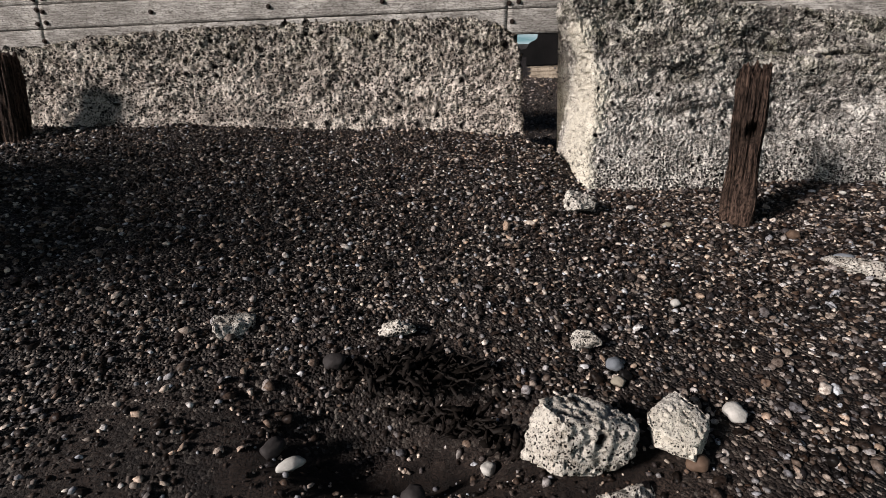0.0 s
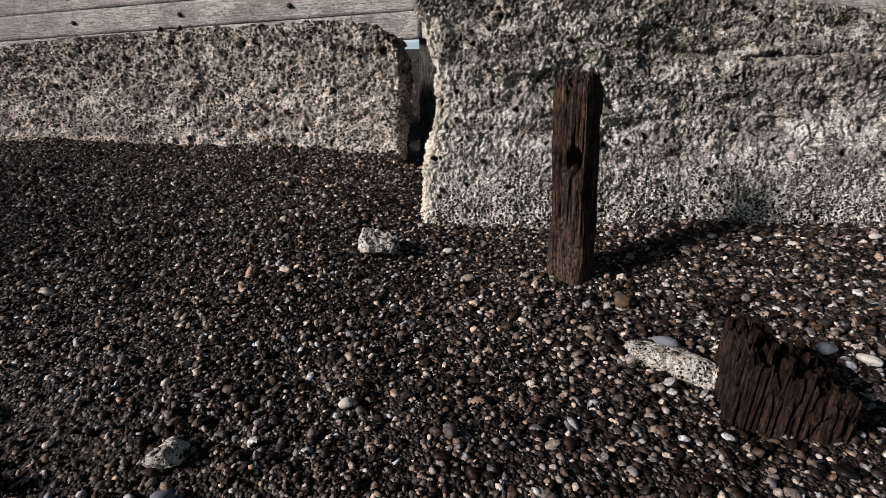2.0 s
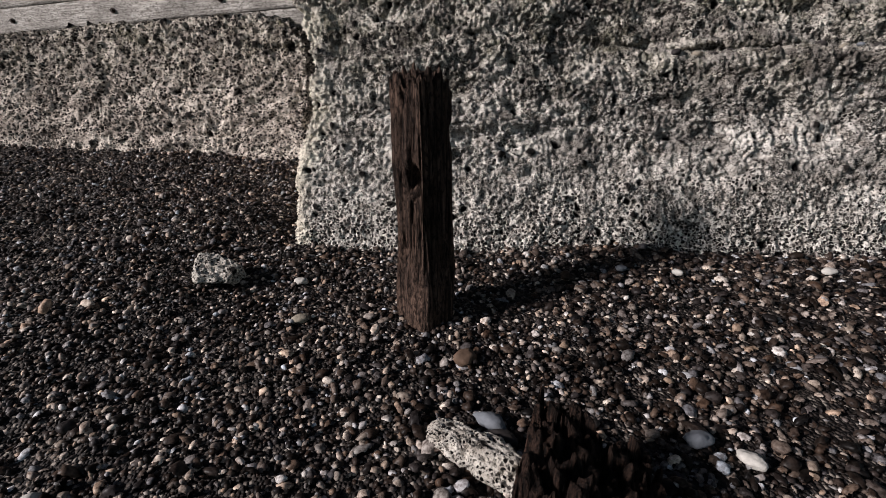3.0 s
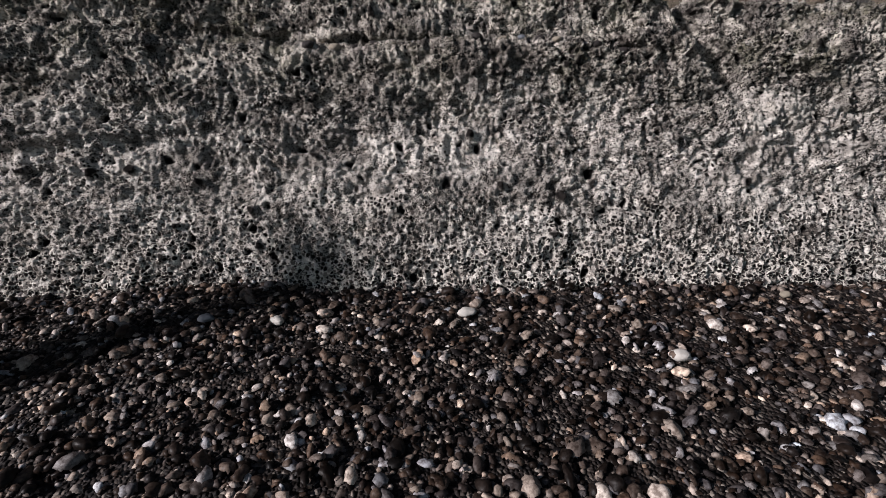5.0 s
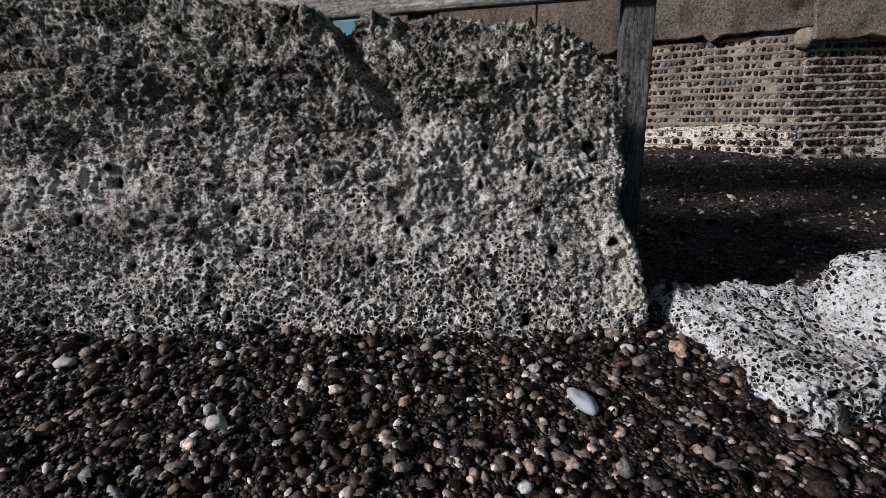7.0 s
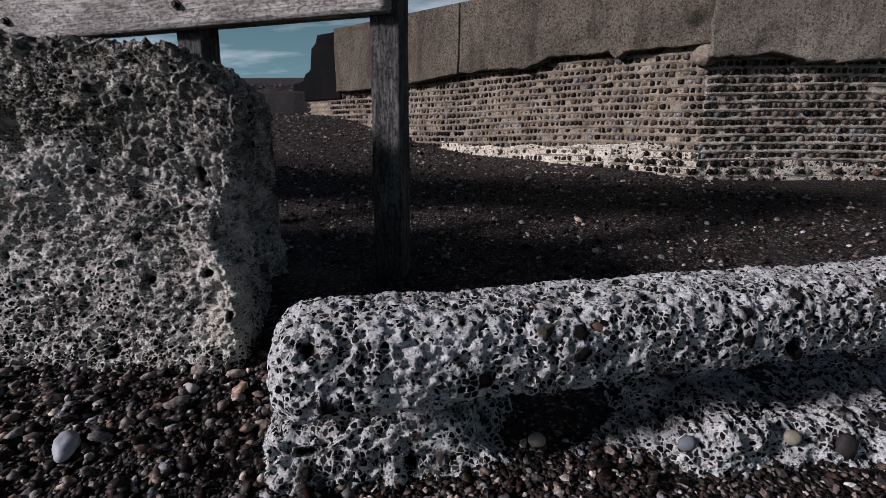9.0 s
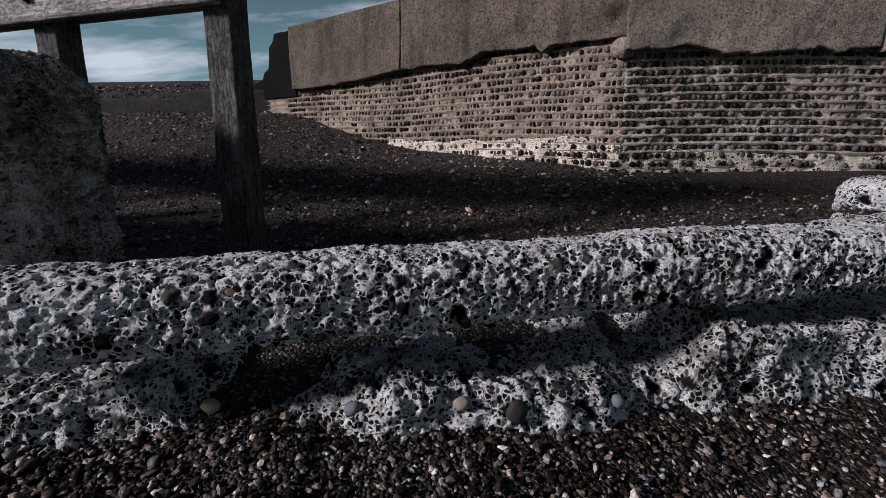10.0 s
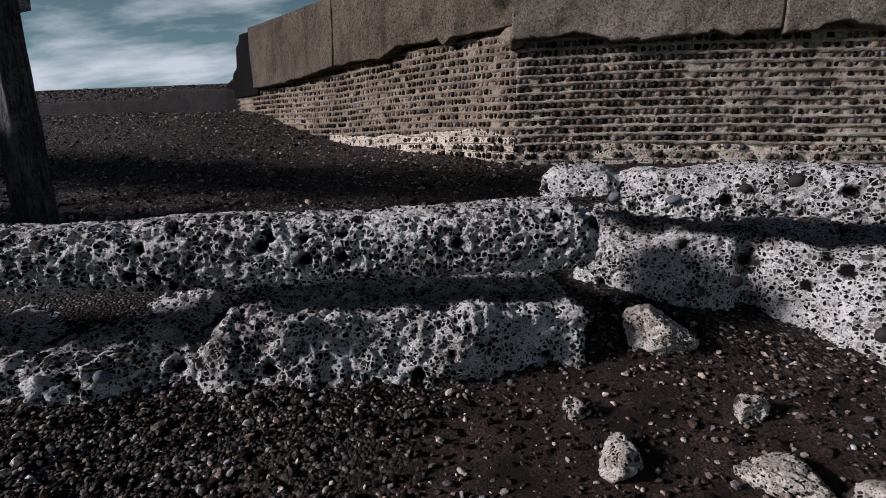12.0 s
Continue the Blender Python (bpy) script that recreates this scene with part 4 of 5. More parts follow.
for size, place, turn, tone, label, seed in (
        ((0.135, 0.075, 0.06), (1.68, -0.43), (0, 8, -55), M_PALE, "long blue-white flint pebble on shingle", 3),
        ((0.085, 0.045, 0.035), (-0.69, -0.35), (0, 0, -40), M_WHITE, "slim white pebble at the foot of the block", 4),
        ((0.09, 0.055, 0.04), (0.0, -0.28), (0, 0, 8), M_WHITE, "oval white pebble at the foot of the block", 5),
        ((0.07, 0.055, 0.04), (-0.93, -0.37), (0, 0, 20), M_BLUE, "grey pebble at the foot of the block", 6),
        ((0.085, 0.06, 0.045), (0.66, -0.56), (0, 0, -15), M_WHITE, "white pebble among dark shingle", 7),
        ((0.055, 0.045, 0.035), (1.21, -0.2), (0, 0, 10), M_TAN, "yellowish pebble among dark shingle", 8),
        ((0.065, 0.05, 0.035), (1.88, -0.18), (0, 0, -10), M_WHITE, "flat white pebble near the block's end", 9),
        ((0.075, 0.05, 0.04), (-2.35, -0.53), (0, 0, 10), M_WHITE, "white pebble beside a concrete lump", 10),
        ((0.085, 0.065, 0.045), (-2.25, -0.81), (0, 0, 5), M_TAN, "tan pebble on dark shingle", 11),
        ((0.10, 0.085, 0.07), (-1.59, -1.01), (0, 0, 30), M_BROWN, "orange-brown flint pebble near a post", 12),
        ((0.065, 0.055, 0.04), (-2.65, -1.62), (0, 0, 30), M_WHITE, "round white pebble on dark shingle", 13),
        ((0.10, 0.09, 0.07), (-2.78, -2.24), (0, 0, 30), M_WHITE, "round white pebble beside concrete lumps", 14),
        ((0.11, 0.10, 0.08), (-4.14, -1.83), (0, 0, 30), M_DARK, "large round dark pebble on the sand's edge", 15),
        ((0.11, 0.08, 0.07), (-4.31, -2.14), (0, 0, 50), M_DARK, "dark pebble on damp sand", 16),
        ((0.11, 0.06, 0.05), (-4.25, -2.2), (0, 0, 30), M_WHITE, "white irregular flint on damp sand", 17),
        ((0.10, 0.085, 0.07), (-3.86, -2.33), (0, 0, 50), M_DARK, "dark stone in damp sand", 18),
        ((0.08, 0.06, 0.06), (-3.61, -2.22), (0, 20, 50), M_WHITE, "small white flint on damp sand", 19),
        ((0.09, 0.07, 0.06), (-2.99, -2.38), (0, 0, 20), M_BROWN, "brown pebble beside concrete lumps", 21),
        ((0.09, 0.075, 0.06), (-3.08, -1.96), (0, 0, 20), M_BLUE, "smooth grey pebble behind the large lump", 22),
        ((0.065, 0.055, 0.045), (-3.09, -2.03), (0, 0, 20), M_TAN, "cream pebble behind the large lump", 23),
        ((0.13, 0.07, 0.06), (-1.5, -1.27), (0, 0, -30), M_BLUE, "grey pebble beside the concrete splinter", 24),
        ((0.12, 0.07, 0.06), (-1.47, -1.33), (0, 0, -20), M_DARK, "blue-black pebble beside the concrete splinter", 25),
        ((0.10, 0.08, 0.06), (-0.92, -1.29), (0, 0, 10), M_BLUE, "grey flint behind the stump", 26),
        ((0.09, 0.06, 0.05), (-0.81, -1.35), (0, 0, -40), M_WHITE, "white flint behind the stump", 27)):
    pebble(size, place, turn, tone, label, seed)

M_WEED = plain("rotting_weed", (0.008, 0.0055, 0.004), 0.7, 0, 90)


def seaweed_clump(place, length, width, turn, strands, seed, label):
    """A flat tangle of dark strap weed: many short curling ribbons, each with thickness."""
    r = np.random.RandomState(seed)
    root = tagged(new("seaweed_clump"), label, "seaweed")
    verts, faces = [], []
    for _ in range(strands):
        n = 7
        x0, y0 = r.normal(0, length * 0.26), r.normal(0, width * 0.26)
        heading, bend, w = r.uniform(-1.5, 1.5), r.normal(0, 0.25), r.uniform(0.004, 0.014)
        px, py, pz = x0, y0, r.uniform(0.0, 0.05)
        for i in range(n):
            heading += bend * r.uniform(0.3, 1.2)
            px, py = px + 0.017 * math.cos(heading), py + 0.017 * math.sin(heading)
            pz = max(0.0, pz + r.normal(0, 0.01))
            taper = w * math.sin(math.pi * (i + 0.6) / n)
            sx, sy = -math.sin(heading) * taper, math.cos(heading) * taper
            curl = r.normal(0, 0.006)
            verts += [(px - sx, py - sy, pz - curl), (px + sx, py + sy, pz + curl), (px + sx, py + sy, pz + curl + 0.006), (px - sx, py - sy, pz - curl + 0.006)]
            if i:
                b = len(verts) - 8
                faces += [(b + k, b + (k + 1) % 4, b + 4 + (k + 1) % 4, b + 4 + k) for k in range(4)]
    me = fast_mesh("strands", np.array(verts), np.array(faces), M_WEED)
    tagged(part("strands", me, root), kind="stuff")
    x, y = place
    root.matrix_world = pose(x, y, bed1(x, y) + 0.004, 0, 0, turn)
    return root


seaweed_clump((-3.89, -1.86), 0.48, 0.2, -18, 260, 5, "flat dark tangle of rotting seaweed on damp sand")
seaweed_clump((-3.66, -2.02), 0.42, 0.07, -32, 90, 6, "thin dark strand of seaweed trailing over damp sand")

# ---- timber groyne ----
groyne = tagged(new("timber_groyne"), "weathered timber groyne of bolted horizontal planks on square posts", "groyne")


def groyne_y(x):
    return 2.03 - 0.16 * (x + 3.98)


TURN = math.degrees(math.atan(-0.16))


def plank_mesh(length, height, thick, seed):
    v, f = lattice(max(8, int(length / 0.05)), 3, 8)
    v = rounded(v, (length / 2, thick / 2, height / 2), 0.008)
    n = normals_of(v, f)
    d = fbm(v * np.array([1.5, 20, 28]) + seed, 3, seed) * 0.004 + fbm(v * np.array([1, 3, 3]) + seed, 2, seed + 3) * 0.004
    return fast_mesh("plank", v + n * d[:, None], f, M_PLANK)


COURSE_H = 0.243


def sole(x):
    """The height of the lowest plank's underside; the line bends at a joint."""
    return 1.315 + (0.029 if x < -2.68 else 0.018) * (x + 2.68)


def plank(x0, x1, row, seed):
    xm, slope = (x0 + x1) / 2, 0.029 if x1 <= -2.6 else 0.018
    ob = part("plank", plank_mesh((x1 - x0) * math.hypot(1, 0.16), COURSE_H - 0.004, 0.075, seed), groyne)
    ob.matrix_world = pose(xm, groyne_y(xm) + 0.0375, sole(xm) + (row + 0.5) * COURSE_H, 0, -math.degrees(math.atan(slope)), TURN)
    return ob


# five courses of planks, butted over the posts
for row in range(5):
    for k, (x0, x1) in enumerate(((-10.5, -7.635), (-7.63, -2.685), (-2.68, 2.27))):
        plank(x0, x1, row, 3 + 5 * k + 17 * row)
waling = part("waling", plank_mesh(2.9, 0.2, 0.1, 31), groyne, "dark rear waling")
waling.matrix_world = pose(0.82, groyne_y(0.82) + 0.32, 1.335 + 0.05 + 0.16, 0, -0.86, TURN)


def post_mesh(w, d, h, seed, mat, name="post", cells=(8, 8, 34), ragged=0.0, groove=0.006):
    v, f = lattice(*cells)
    v = rounded(v, (w / 2, d / 2, h / 2), 0.012)
    n = normals_of(v, f)
    dd = fbm(v * np.array([30, 30, 1.6]) + seed, 3, seed) * groove + fbm(v * 3 + seed, 2, seed + 1) * groove
    v = v + n * dd[:, None]
    if ragged:
        top = smooth(h / 2 - 0.35, h / 2, v[:, 2])
        v[:, 2] -= top * ragged * (0.5 + 0.5 * fbm(np.stack([v[:, 0] * 22, v[:, 1] * 22, v[:, 0] * 0], 1), 3, seed + 7)) * 1.6
    return fast_mesh(name, v, f, mat)


post_me = post_mesh(0.163, 0.17, 2.9, 4, M_POST)
POSTS = (2.243, 1.075, -0.16, -1.395, -2.63, -3.98, -5.165, -6.43, -7.63, -8.83, -10.03)
for x in POSTS:
    ob = part("post", post_me, groyne)
    y = groyne_y(x) + 0.075 + 0.087
    ob.matrix_world = pose(x, y, 1.25 + 0.015 * (x + 2.5), 0, 0, TURN * 0.7)


def bolt_mesh():
    bm = bmesh.new()
    bmesh.ops.create_cone(bm, cap_ends=True, segments=6, radius1=0.017, radius2=0.015, depth=0.02, matrix=pose(0, 0, 0.016))
    return bm_mesh("bolt", bm, M_IRON)


def washer_mesh():
    bm = bmesh.new()
    bmesh.ops.create_cone(bm, cap_ends=True, segments=14, radius1=0.026, radius2=0.024, depth=0.008, matrix=pose(0, 0, 0.004))
    return bm_mesh("washer", bm, M_IRON)


bolt_me, washer_me = bolt_mesh(), washer_mesh()
for i, x in enumerate(POSTS):
    for row in range(5):
        at = ((-0.045, 0.05), (0.03, 0.17), (-0.03, 0.19), (0.05, 0.06)) if i in (4, 8) and row else ((0.02 if row % 2 else -0.01, 0.12),)
        for dx, dz in at:
            ob = part("bolt", bolt_me, groyne, "rusted bolt head")
            ob.matrix_world = pose(x + dx, groyne_y(x + dx) - 0.003, sole(x + dx) + row * COURSE_H + dz, 90, 0, TURN)
            washer = part("washer", washer_me, ob, "rusted round washer")
            washer.matrix_world = ob.matrix_world

# ---- stumps ----
def stump_thing(name, w, d, h, place, turn, seed, label, cells, ragged, groove, hole=None, sink=0.15, slope=0.0, mat=None):
    v, f = lattice(*cells)
    v = rounded(v, (w / 2, d / 2, h / 2), 0.02)
    n = normals_of(v, f)
    g = fbm(v * np.array([34, 34, 1.3]) + seed, 3, seed)
    c1, c2, cr = worley(np.stack([v[:, 0] * 40, v[:, 1] * 40, v[:, 2] * 1.6], 1) + 0.15 * np.stack([g, g, g * 0], 1) + seed, seed + 40)
    split = smooth(0.22, 0.03, c2 - c1) * smooth(-0.2, 0.25, fbm(v * 3.3 + seed, 2, seed + 44) + 0.12)
    dd = np.minimum(g, 0.15) * groove * 1.3 + fbm(v * 4 + seed, 2, seed + 1) * groove - split * groove * 1.6 + (cr - 0.5) * groove * 0.8
    if hole:
        hx, hz, hr, deep = hole
        dd -= deep * np.exp(-(((v[:, 0] - hx) / hr) ** 2 + ((v[:, 2] - hz) / (hr * 1.5)) ** 2) ** 2) * (v[:, 1] < 0)
    v = v + n * dd[:, None]
    top = smooth(h / 2 - min(0.3, h * 0.6), h / 2, v[:, 2])
    v[:, 2] -= top * ragged * (0.4 + 1.6 * cr + 0.5 * fbm(np.stack([v[:, 0] * 40, v[:, 1] * 40, v[:, 0] * 0], 1) + seed, 2, seed + 7))
    v[:, 2] -= smooth(-h / 2, h / 2, v[:, 2]) * slope * (v[:, 0] + w / 2)
    me = fast_mesh(name, v, f, mat or M_STUMP)
    ob = tagged(new(name, me), label, "post")
    x, y = place
    ob.matrix_world = pose(x, y, bed1(x, y) + h / 2 - sink, *turn)
    return ob


stump_thing("wooden_post", 0.168, 0.168, 1.16, (-1.768, -0.735), (0, -1.5, -38), 3, "upright rotten dark timber post stub standing in shingle", (40, 40, 120), 0.05, 0.012, hole=(0.028, 0.16, 0.036, 0.085), sink=0.2)
stump_thing("wooden_stump", 0.33, 0.27, 0.52, (-1.27, -1.58), (3, 3, -14), 9, "short rotten fibrous timber stump tilted in shingle", (64, 46, 40), 0.07, 0.009, sink=0.2, slope=0.42, mat=M_ROT)
stump_thing("wooden_post", 0.22, 0.22, 1.08, (-6.93, 0.80), (0, 2, 8), 15, "dark weathered timber post standing against the low wall", (30, 30, 90), 0.05, 0.01, sink=0.4)

# an unseen ruined stub of wall further along the beach, added to shade the shingle
def stub_shape(v):
    z = -0.9 + (v[:, 2] + 0.9) / 1.8 * (4.0 + 0.5 * fbm(np.stack([v[:, 0] * 1.6, v[:, 0] * 0, v[:, 0] * 0], 1), 3, 3))
    c, s = math.cos(radians(-58)), math.sin(radians(-58))
    return np.stack([-11.4 + v[:, 0] * c - v[:, 1] * s, -3.25 + v[:, 0] * s + v[:, 1] * c, z], 1)


wall_of("shade_stub", (1.15, 0.22, 0.9), (40, 8, 40), 0.05, stub_shape, M_LOW, 121,
        "unseen stub of weathered concrete wall added to shade the shingle", kind="structure", cell=0.05)

# ---- sea wall ----
sea_wall = tagged(new("sea_wall"), "sea wall of coursed flint under a heavy concrete parapet", "sea wall", kind="structure")
CORNER = np.array([5.0, 4.16])
DIR_A = np.array([-0.8384, 0.5450])
DIR_B = np.array([0.9992, 0.0400])


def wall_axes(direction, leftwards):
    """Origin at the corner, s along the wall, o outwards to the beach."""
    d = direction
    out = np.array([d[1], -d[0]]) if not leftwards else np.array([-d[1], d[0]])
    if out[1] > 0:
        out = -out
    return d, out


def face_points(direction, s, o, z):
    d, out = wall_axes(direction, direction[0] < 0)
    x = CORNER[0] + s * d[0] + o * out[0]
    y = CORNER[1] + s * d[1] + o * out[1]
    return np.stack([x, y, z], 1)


def sheet_body(name, direction, s0, s1, z0, z1, thick, steps, mat, shape):
    v, f = lattice(*steps, plain_back=True)
    s = s0 + (v[:, 0] + 1) / 2 * (s1 - s0)
    z = z0 + (v[:, 2] + 1) / 2 * (z1 - z0)
    o = -(v[:, 1] + 1) / 2 * thick
    s, o, z = shape(s, o, z, v)
    p = face_points(direction, s, o, z)
    if direction[0] < 0:
        f = f[:, ::-1]
    return fast_mesh(name, p, f, mat)


COURSE = 0.086


def mortar_shape(seed):
    def shape(s, o, z, v):
        front = v[:, 1] < -0.99
        bedline = np.abs(((z - 0.02 * np.sin(s * 1.3)) / COURSE) % 1 - 0.5) * 2
        k = np.stack([s * 9, z * 9, s * 0], 1)
        lift = 0.042 * smooth(0.70, 0.95, bedline + 0.16 * fbm(k, 2, seed)) + 0.012 * fbm(k * 2.5, 3, seed + 2) + 0.02 * fbm(k * 0.2, 2, seed + 4)
        return s, o + front * lift - 0.03 * (z - 0.4) * front - 0.014 * front, z
    return shape


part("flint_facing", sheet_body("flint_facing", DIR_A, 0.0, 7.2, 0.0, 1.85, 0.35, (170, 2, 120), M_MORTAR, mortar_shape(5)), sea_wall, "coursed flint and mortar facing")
part("flint_facing", sheet_body("flint_facing", DIR_B, 0.0, 6.0, 0.0, 1.75, 0.35, (140, 2, 120), M_MORTAR_PALE, mortar_shape(15)), sea_wall, "coursed flint and mortar facing")


def lime_shape(s, o, z, v):
    front = v[:, 1] < -0.99
    k = np.stack([s * 6, z * 6, s * 0], 1)
    up = smooth(-1, 1, v[:, 2])
    return s, o + front * (0.03 * fbm(k, 5, 25) + 0.02 * fbm(k * np.array([0.3, 2.5, 1]), 2, 28) + 0.012), z + 0.09 * fbm(np.stack([s * 2.4, s * 0, s * 0], 1), 4, 27) * up


part("wall_foot", sheet_body("wall_foot", DIR_A, 0.0, 3.6, 0.1, 0.73, 0.3, (260, 2, 50), M_LIME, lime_shape), sea_wall, "whitened crusty mortar foot")
part("wall_foot", sheet_body("wall_foot", DIR_B, 0.0, 6.0, 0.1, 0.58, 0.3, (300, 2, 40), M_LIME, lime_shape), sea_wall, "whitened crusty mortar foot")


def parapet_shape(base, seed, boards):
    def shape(s, o, z, v):
        front = v[:, 1] < 0.5
        k = np.stack([s * 2.6, s * 0, s * 0], 1)
        edge = smooth(0.2, -1, v[:, 2])
        hollow = 0.0
        if not boards:
            # the underside steps up over a long hollow near the corner and hangs lower past the joint
            profile = np.interp(s, [0.0, 0.3, 0.85, 0.95, 1.05, 1.36, 1.8, 1.95, 2.15, 2.6, 3.19, 4.0, 5.0, 6.2], [0.03, 0.05, 0.03, -0.03, 0.05, 0.06, 0.08, 0.0, -0.05, -0.01, -0.03, -0.10, -0.14, -0.12])
            hollow = 0.10 * np.exp(-((s - 0.12) / 0.10) ** 2 - ((z - 1.95) / 0.10) ** 2) + 0.035 * smooth(0.0, 0.3, fbm(np.stack([s * 2.2, z * 2.2, s * 0], 1), 3, seed + 11)) * smooth(2.25, 1.8, z) * smooth(2.4, 1.6, s)
        jag = np.floor(fbm(k * 0.5, 2, seed) * 3) / 3 * 0.08 + 0.07 * fbm(k * 1.3, 5, seed + 3)
        if not boards:
            jag = profile + 0.03 * fbm(k * 2.3, 4, seed + 3)
        lip = 0.012 * fbm(np.stack([s * 9, z * 9, s * 0], 1), 5, seed + 6) + 0.05 * smooth(0.0, -1.0, v[:, 2]) * fbm(np.stack([s * 3, z * 3, s * 0], 1), 4, seed + 9) - 0.012 * smooth(0.1, 0.5, fbm(np.stack([s * 1.7, z * 3, s * 0], 1), 4, seed + 8))
        line = sum(np.exp(-((z - c) / 0.014) ** 2) for c in (1.86, 2.08, 2.33)) * boards
        return s, o + front * (0.12 + lip - 0.02 * (z - 1.7) - 0.014 * line - hollow), z + jag * edge
    return shape


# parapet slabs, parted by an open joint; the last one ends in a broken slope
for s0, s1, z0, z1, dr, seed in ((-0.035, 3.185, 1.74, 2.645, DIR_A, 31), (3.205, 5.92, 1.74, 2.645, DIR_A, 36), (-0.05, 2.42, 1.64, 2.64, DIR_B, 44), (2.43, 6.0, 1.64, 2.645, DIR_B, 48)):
    part("parapet", sheet_body("parapet", dr, s0, s1, z0, z1, 0.42, (int((s1 - s0) / 0.025), 5, 44), M_PARAPET if dr is DIR_A else M_PARAPET_PALE, parapet_shape(z0, seed, dr is DIR_B)), sea_wall, "tan weathered concrete parapet slab")


def broken_end(s, o, z, v):
    t = (s - 5.92) / 1.93
    top = np.interp(t, [0, 0.30, 0.33, 0.40, 0.43, 0.52, 0.55, 0.7, 0.74, 1.0], [2.63, 2.62, 2.5, 2.4, 2.05, 1.98, 1.86, 1.8, 1.7, 1.55])
    return s, o + 0.01, 1.5 + (z - 1.5) / 1.15 * (top - 1.5) + 0.02 * fbm(np.stack([s * 12, z * 6, o * 3], 1), 3, 7)


part("broken_end", sheet_body("broken_end", DIR_A, 5.92, 7.85, 1.5, 2.65, 0.3, (70, 4, 30), M_NEARBLACK, broken_end), sea_wall, "near-black broken wall end")


def mortar_lump():
    """A wedge of mortar left at the corner under the parapet."""
    v, f = lattice(26, 14, 22)
    r = np.linalg.norm(v, axis=1, keepdims=True)
    v = v / r * np.abs(v).max(1, keepdims=True) ** 0.5
    v = v * np.array([0.15, 0.09, 0.12]) * (1 - 0.45 * smooth(-0.3, 1.0, v[:, 2:3]) * np.array([1, 0, 0]))
    v = v + normals_of(v, f) * (0.03 * fbm(v * 9, 4, 17))[:, None]
    return fast_mesh("mortar_lump", v + np.array([4.96, 4.16, 1.69]), f, M_MORTAR)


part("mortar_lump", mortar_lump(), sea_wall, "grey wedge of mortar at the corner")


def flint_set():
    rng = np.random.RandomState(12)
    ico = bmesh.new()
    bmesh.ops.create_icosphere(ico, subdivisions=1, radius=1)
    tv = np.array([v.co[:] for v in ico.verts])
    tf = np.array([[v.index for v in f.verts] for f in ico.faces])
    ico.free()
    kinds = []
    for k in range(6):
        v = tv * (1 + 0.5 * fbm(tv * 1.8 + k * 7, 2, k)[:, None])
        kinds.append(np.clip(v, -0.8, 0.8))
    stones = []
    for dr, length, zlow, zhigh in ((DIR_A, 6.3, 0.20, 1.76), (DIR_B, 4.6, 0.20, 1.66)):
        rows = int((zhigh - zlow) / COURSE) + 1
        for r in range(rows):
            z = (math.floor(zlow / COURSE) + r + 0.5) * COURSE
            s = rng.uniform(-0.03, 0.02)
            while s < length:
                w = rng.uniform(0.04, 0.085)
                zz = z + 0.02 * math.sin(s * 1.3)
                foot = 0.38 + (0.11 * max(0, s - 1.2) if dr is DIR_A else 0)
                low = zz < 0.70 - 0.12 * (dr is DIR_B)
                if zz > foot - 0.2 and rng.rand() > (0.45 if low else 0.06):
                    stones.append((0 if dr is DIR_A else 1, s + w / 2, zz, w * 0.6, rng.randint(6), rng.uniform(0, 6.28), rng.uniform(-0.012, 0.012)))
                s += w + rng.uniform(0.002, 0.012)
    return tv, tf, kinds, stones


# ---- low ledge beyond the sea wall, and the bank behind it ----
def ledge_body():
    v, f = lattice(240, 4, 16)
    x = -4.6 + v[:, 0] * 4.6
    top = 1.53 + 0.05 * fbm(np.stack([x * 1.5, x * 0, x * 0], 1), 3, 61) + 0.15 * smooth(-2.62, -2.42, x)
    z = 0.9 + (v[:, 2] + 1) / 2 * (top - 0.9)
    y = 7.95 + 0.2 * (v[:, 1] + 1) + 0.015 * fbm(np.stack([x * 3, z * 3, x * 0], 1), 3, 65)
    return fast_mesh("ledge", np.stack([x, y, z], 1), f, M_DARKCON)


tagged(new("concrete_ledge", ledge_body()), "low dark concrete ledge holding back a shingle bank", "ledge", kind="structure")

# ---- pebbles ----
def pebble_kinds(sub, count, seed):
    ico = bmesh.new()
    bmesh.ops.create_icosphere(ico, subdivisions=sub, radius=1)
    tv = np.array([v.co[:] for v in ico.verts])
    tf = np.array([[v.index for v in f.verts] for f in ico.faces])
    ico.free()
    # the buried underside is left open
    tf = tf[tv[tf].mean(1)[:, 2] > (-0.45 if sub == 1 else -0.3)]
    used = np.unique(tf)
    tv, tf = tv[used], np.searchsorted(used, tf)
    return [tv * (1 + 0.55 * fbm(tv * 1.9 + k * 5.3, 2, seed + k)[:, None]) for k in range(count)], tf


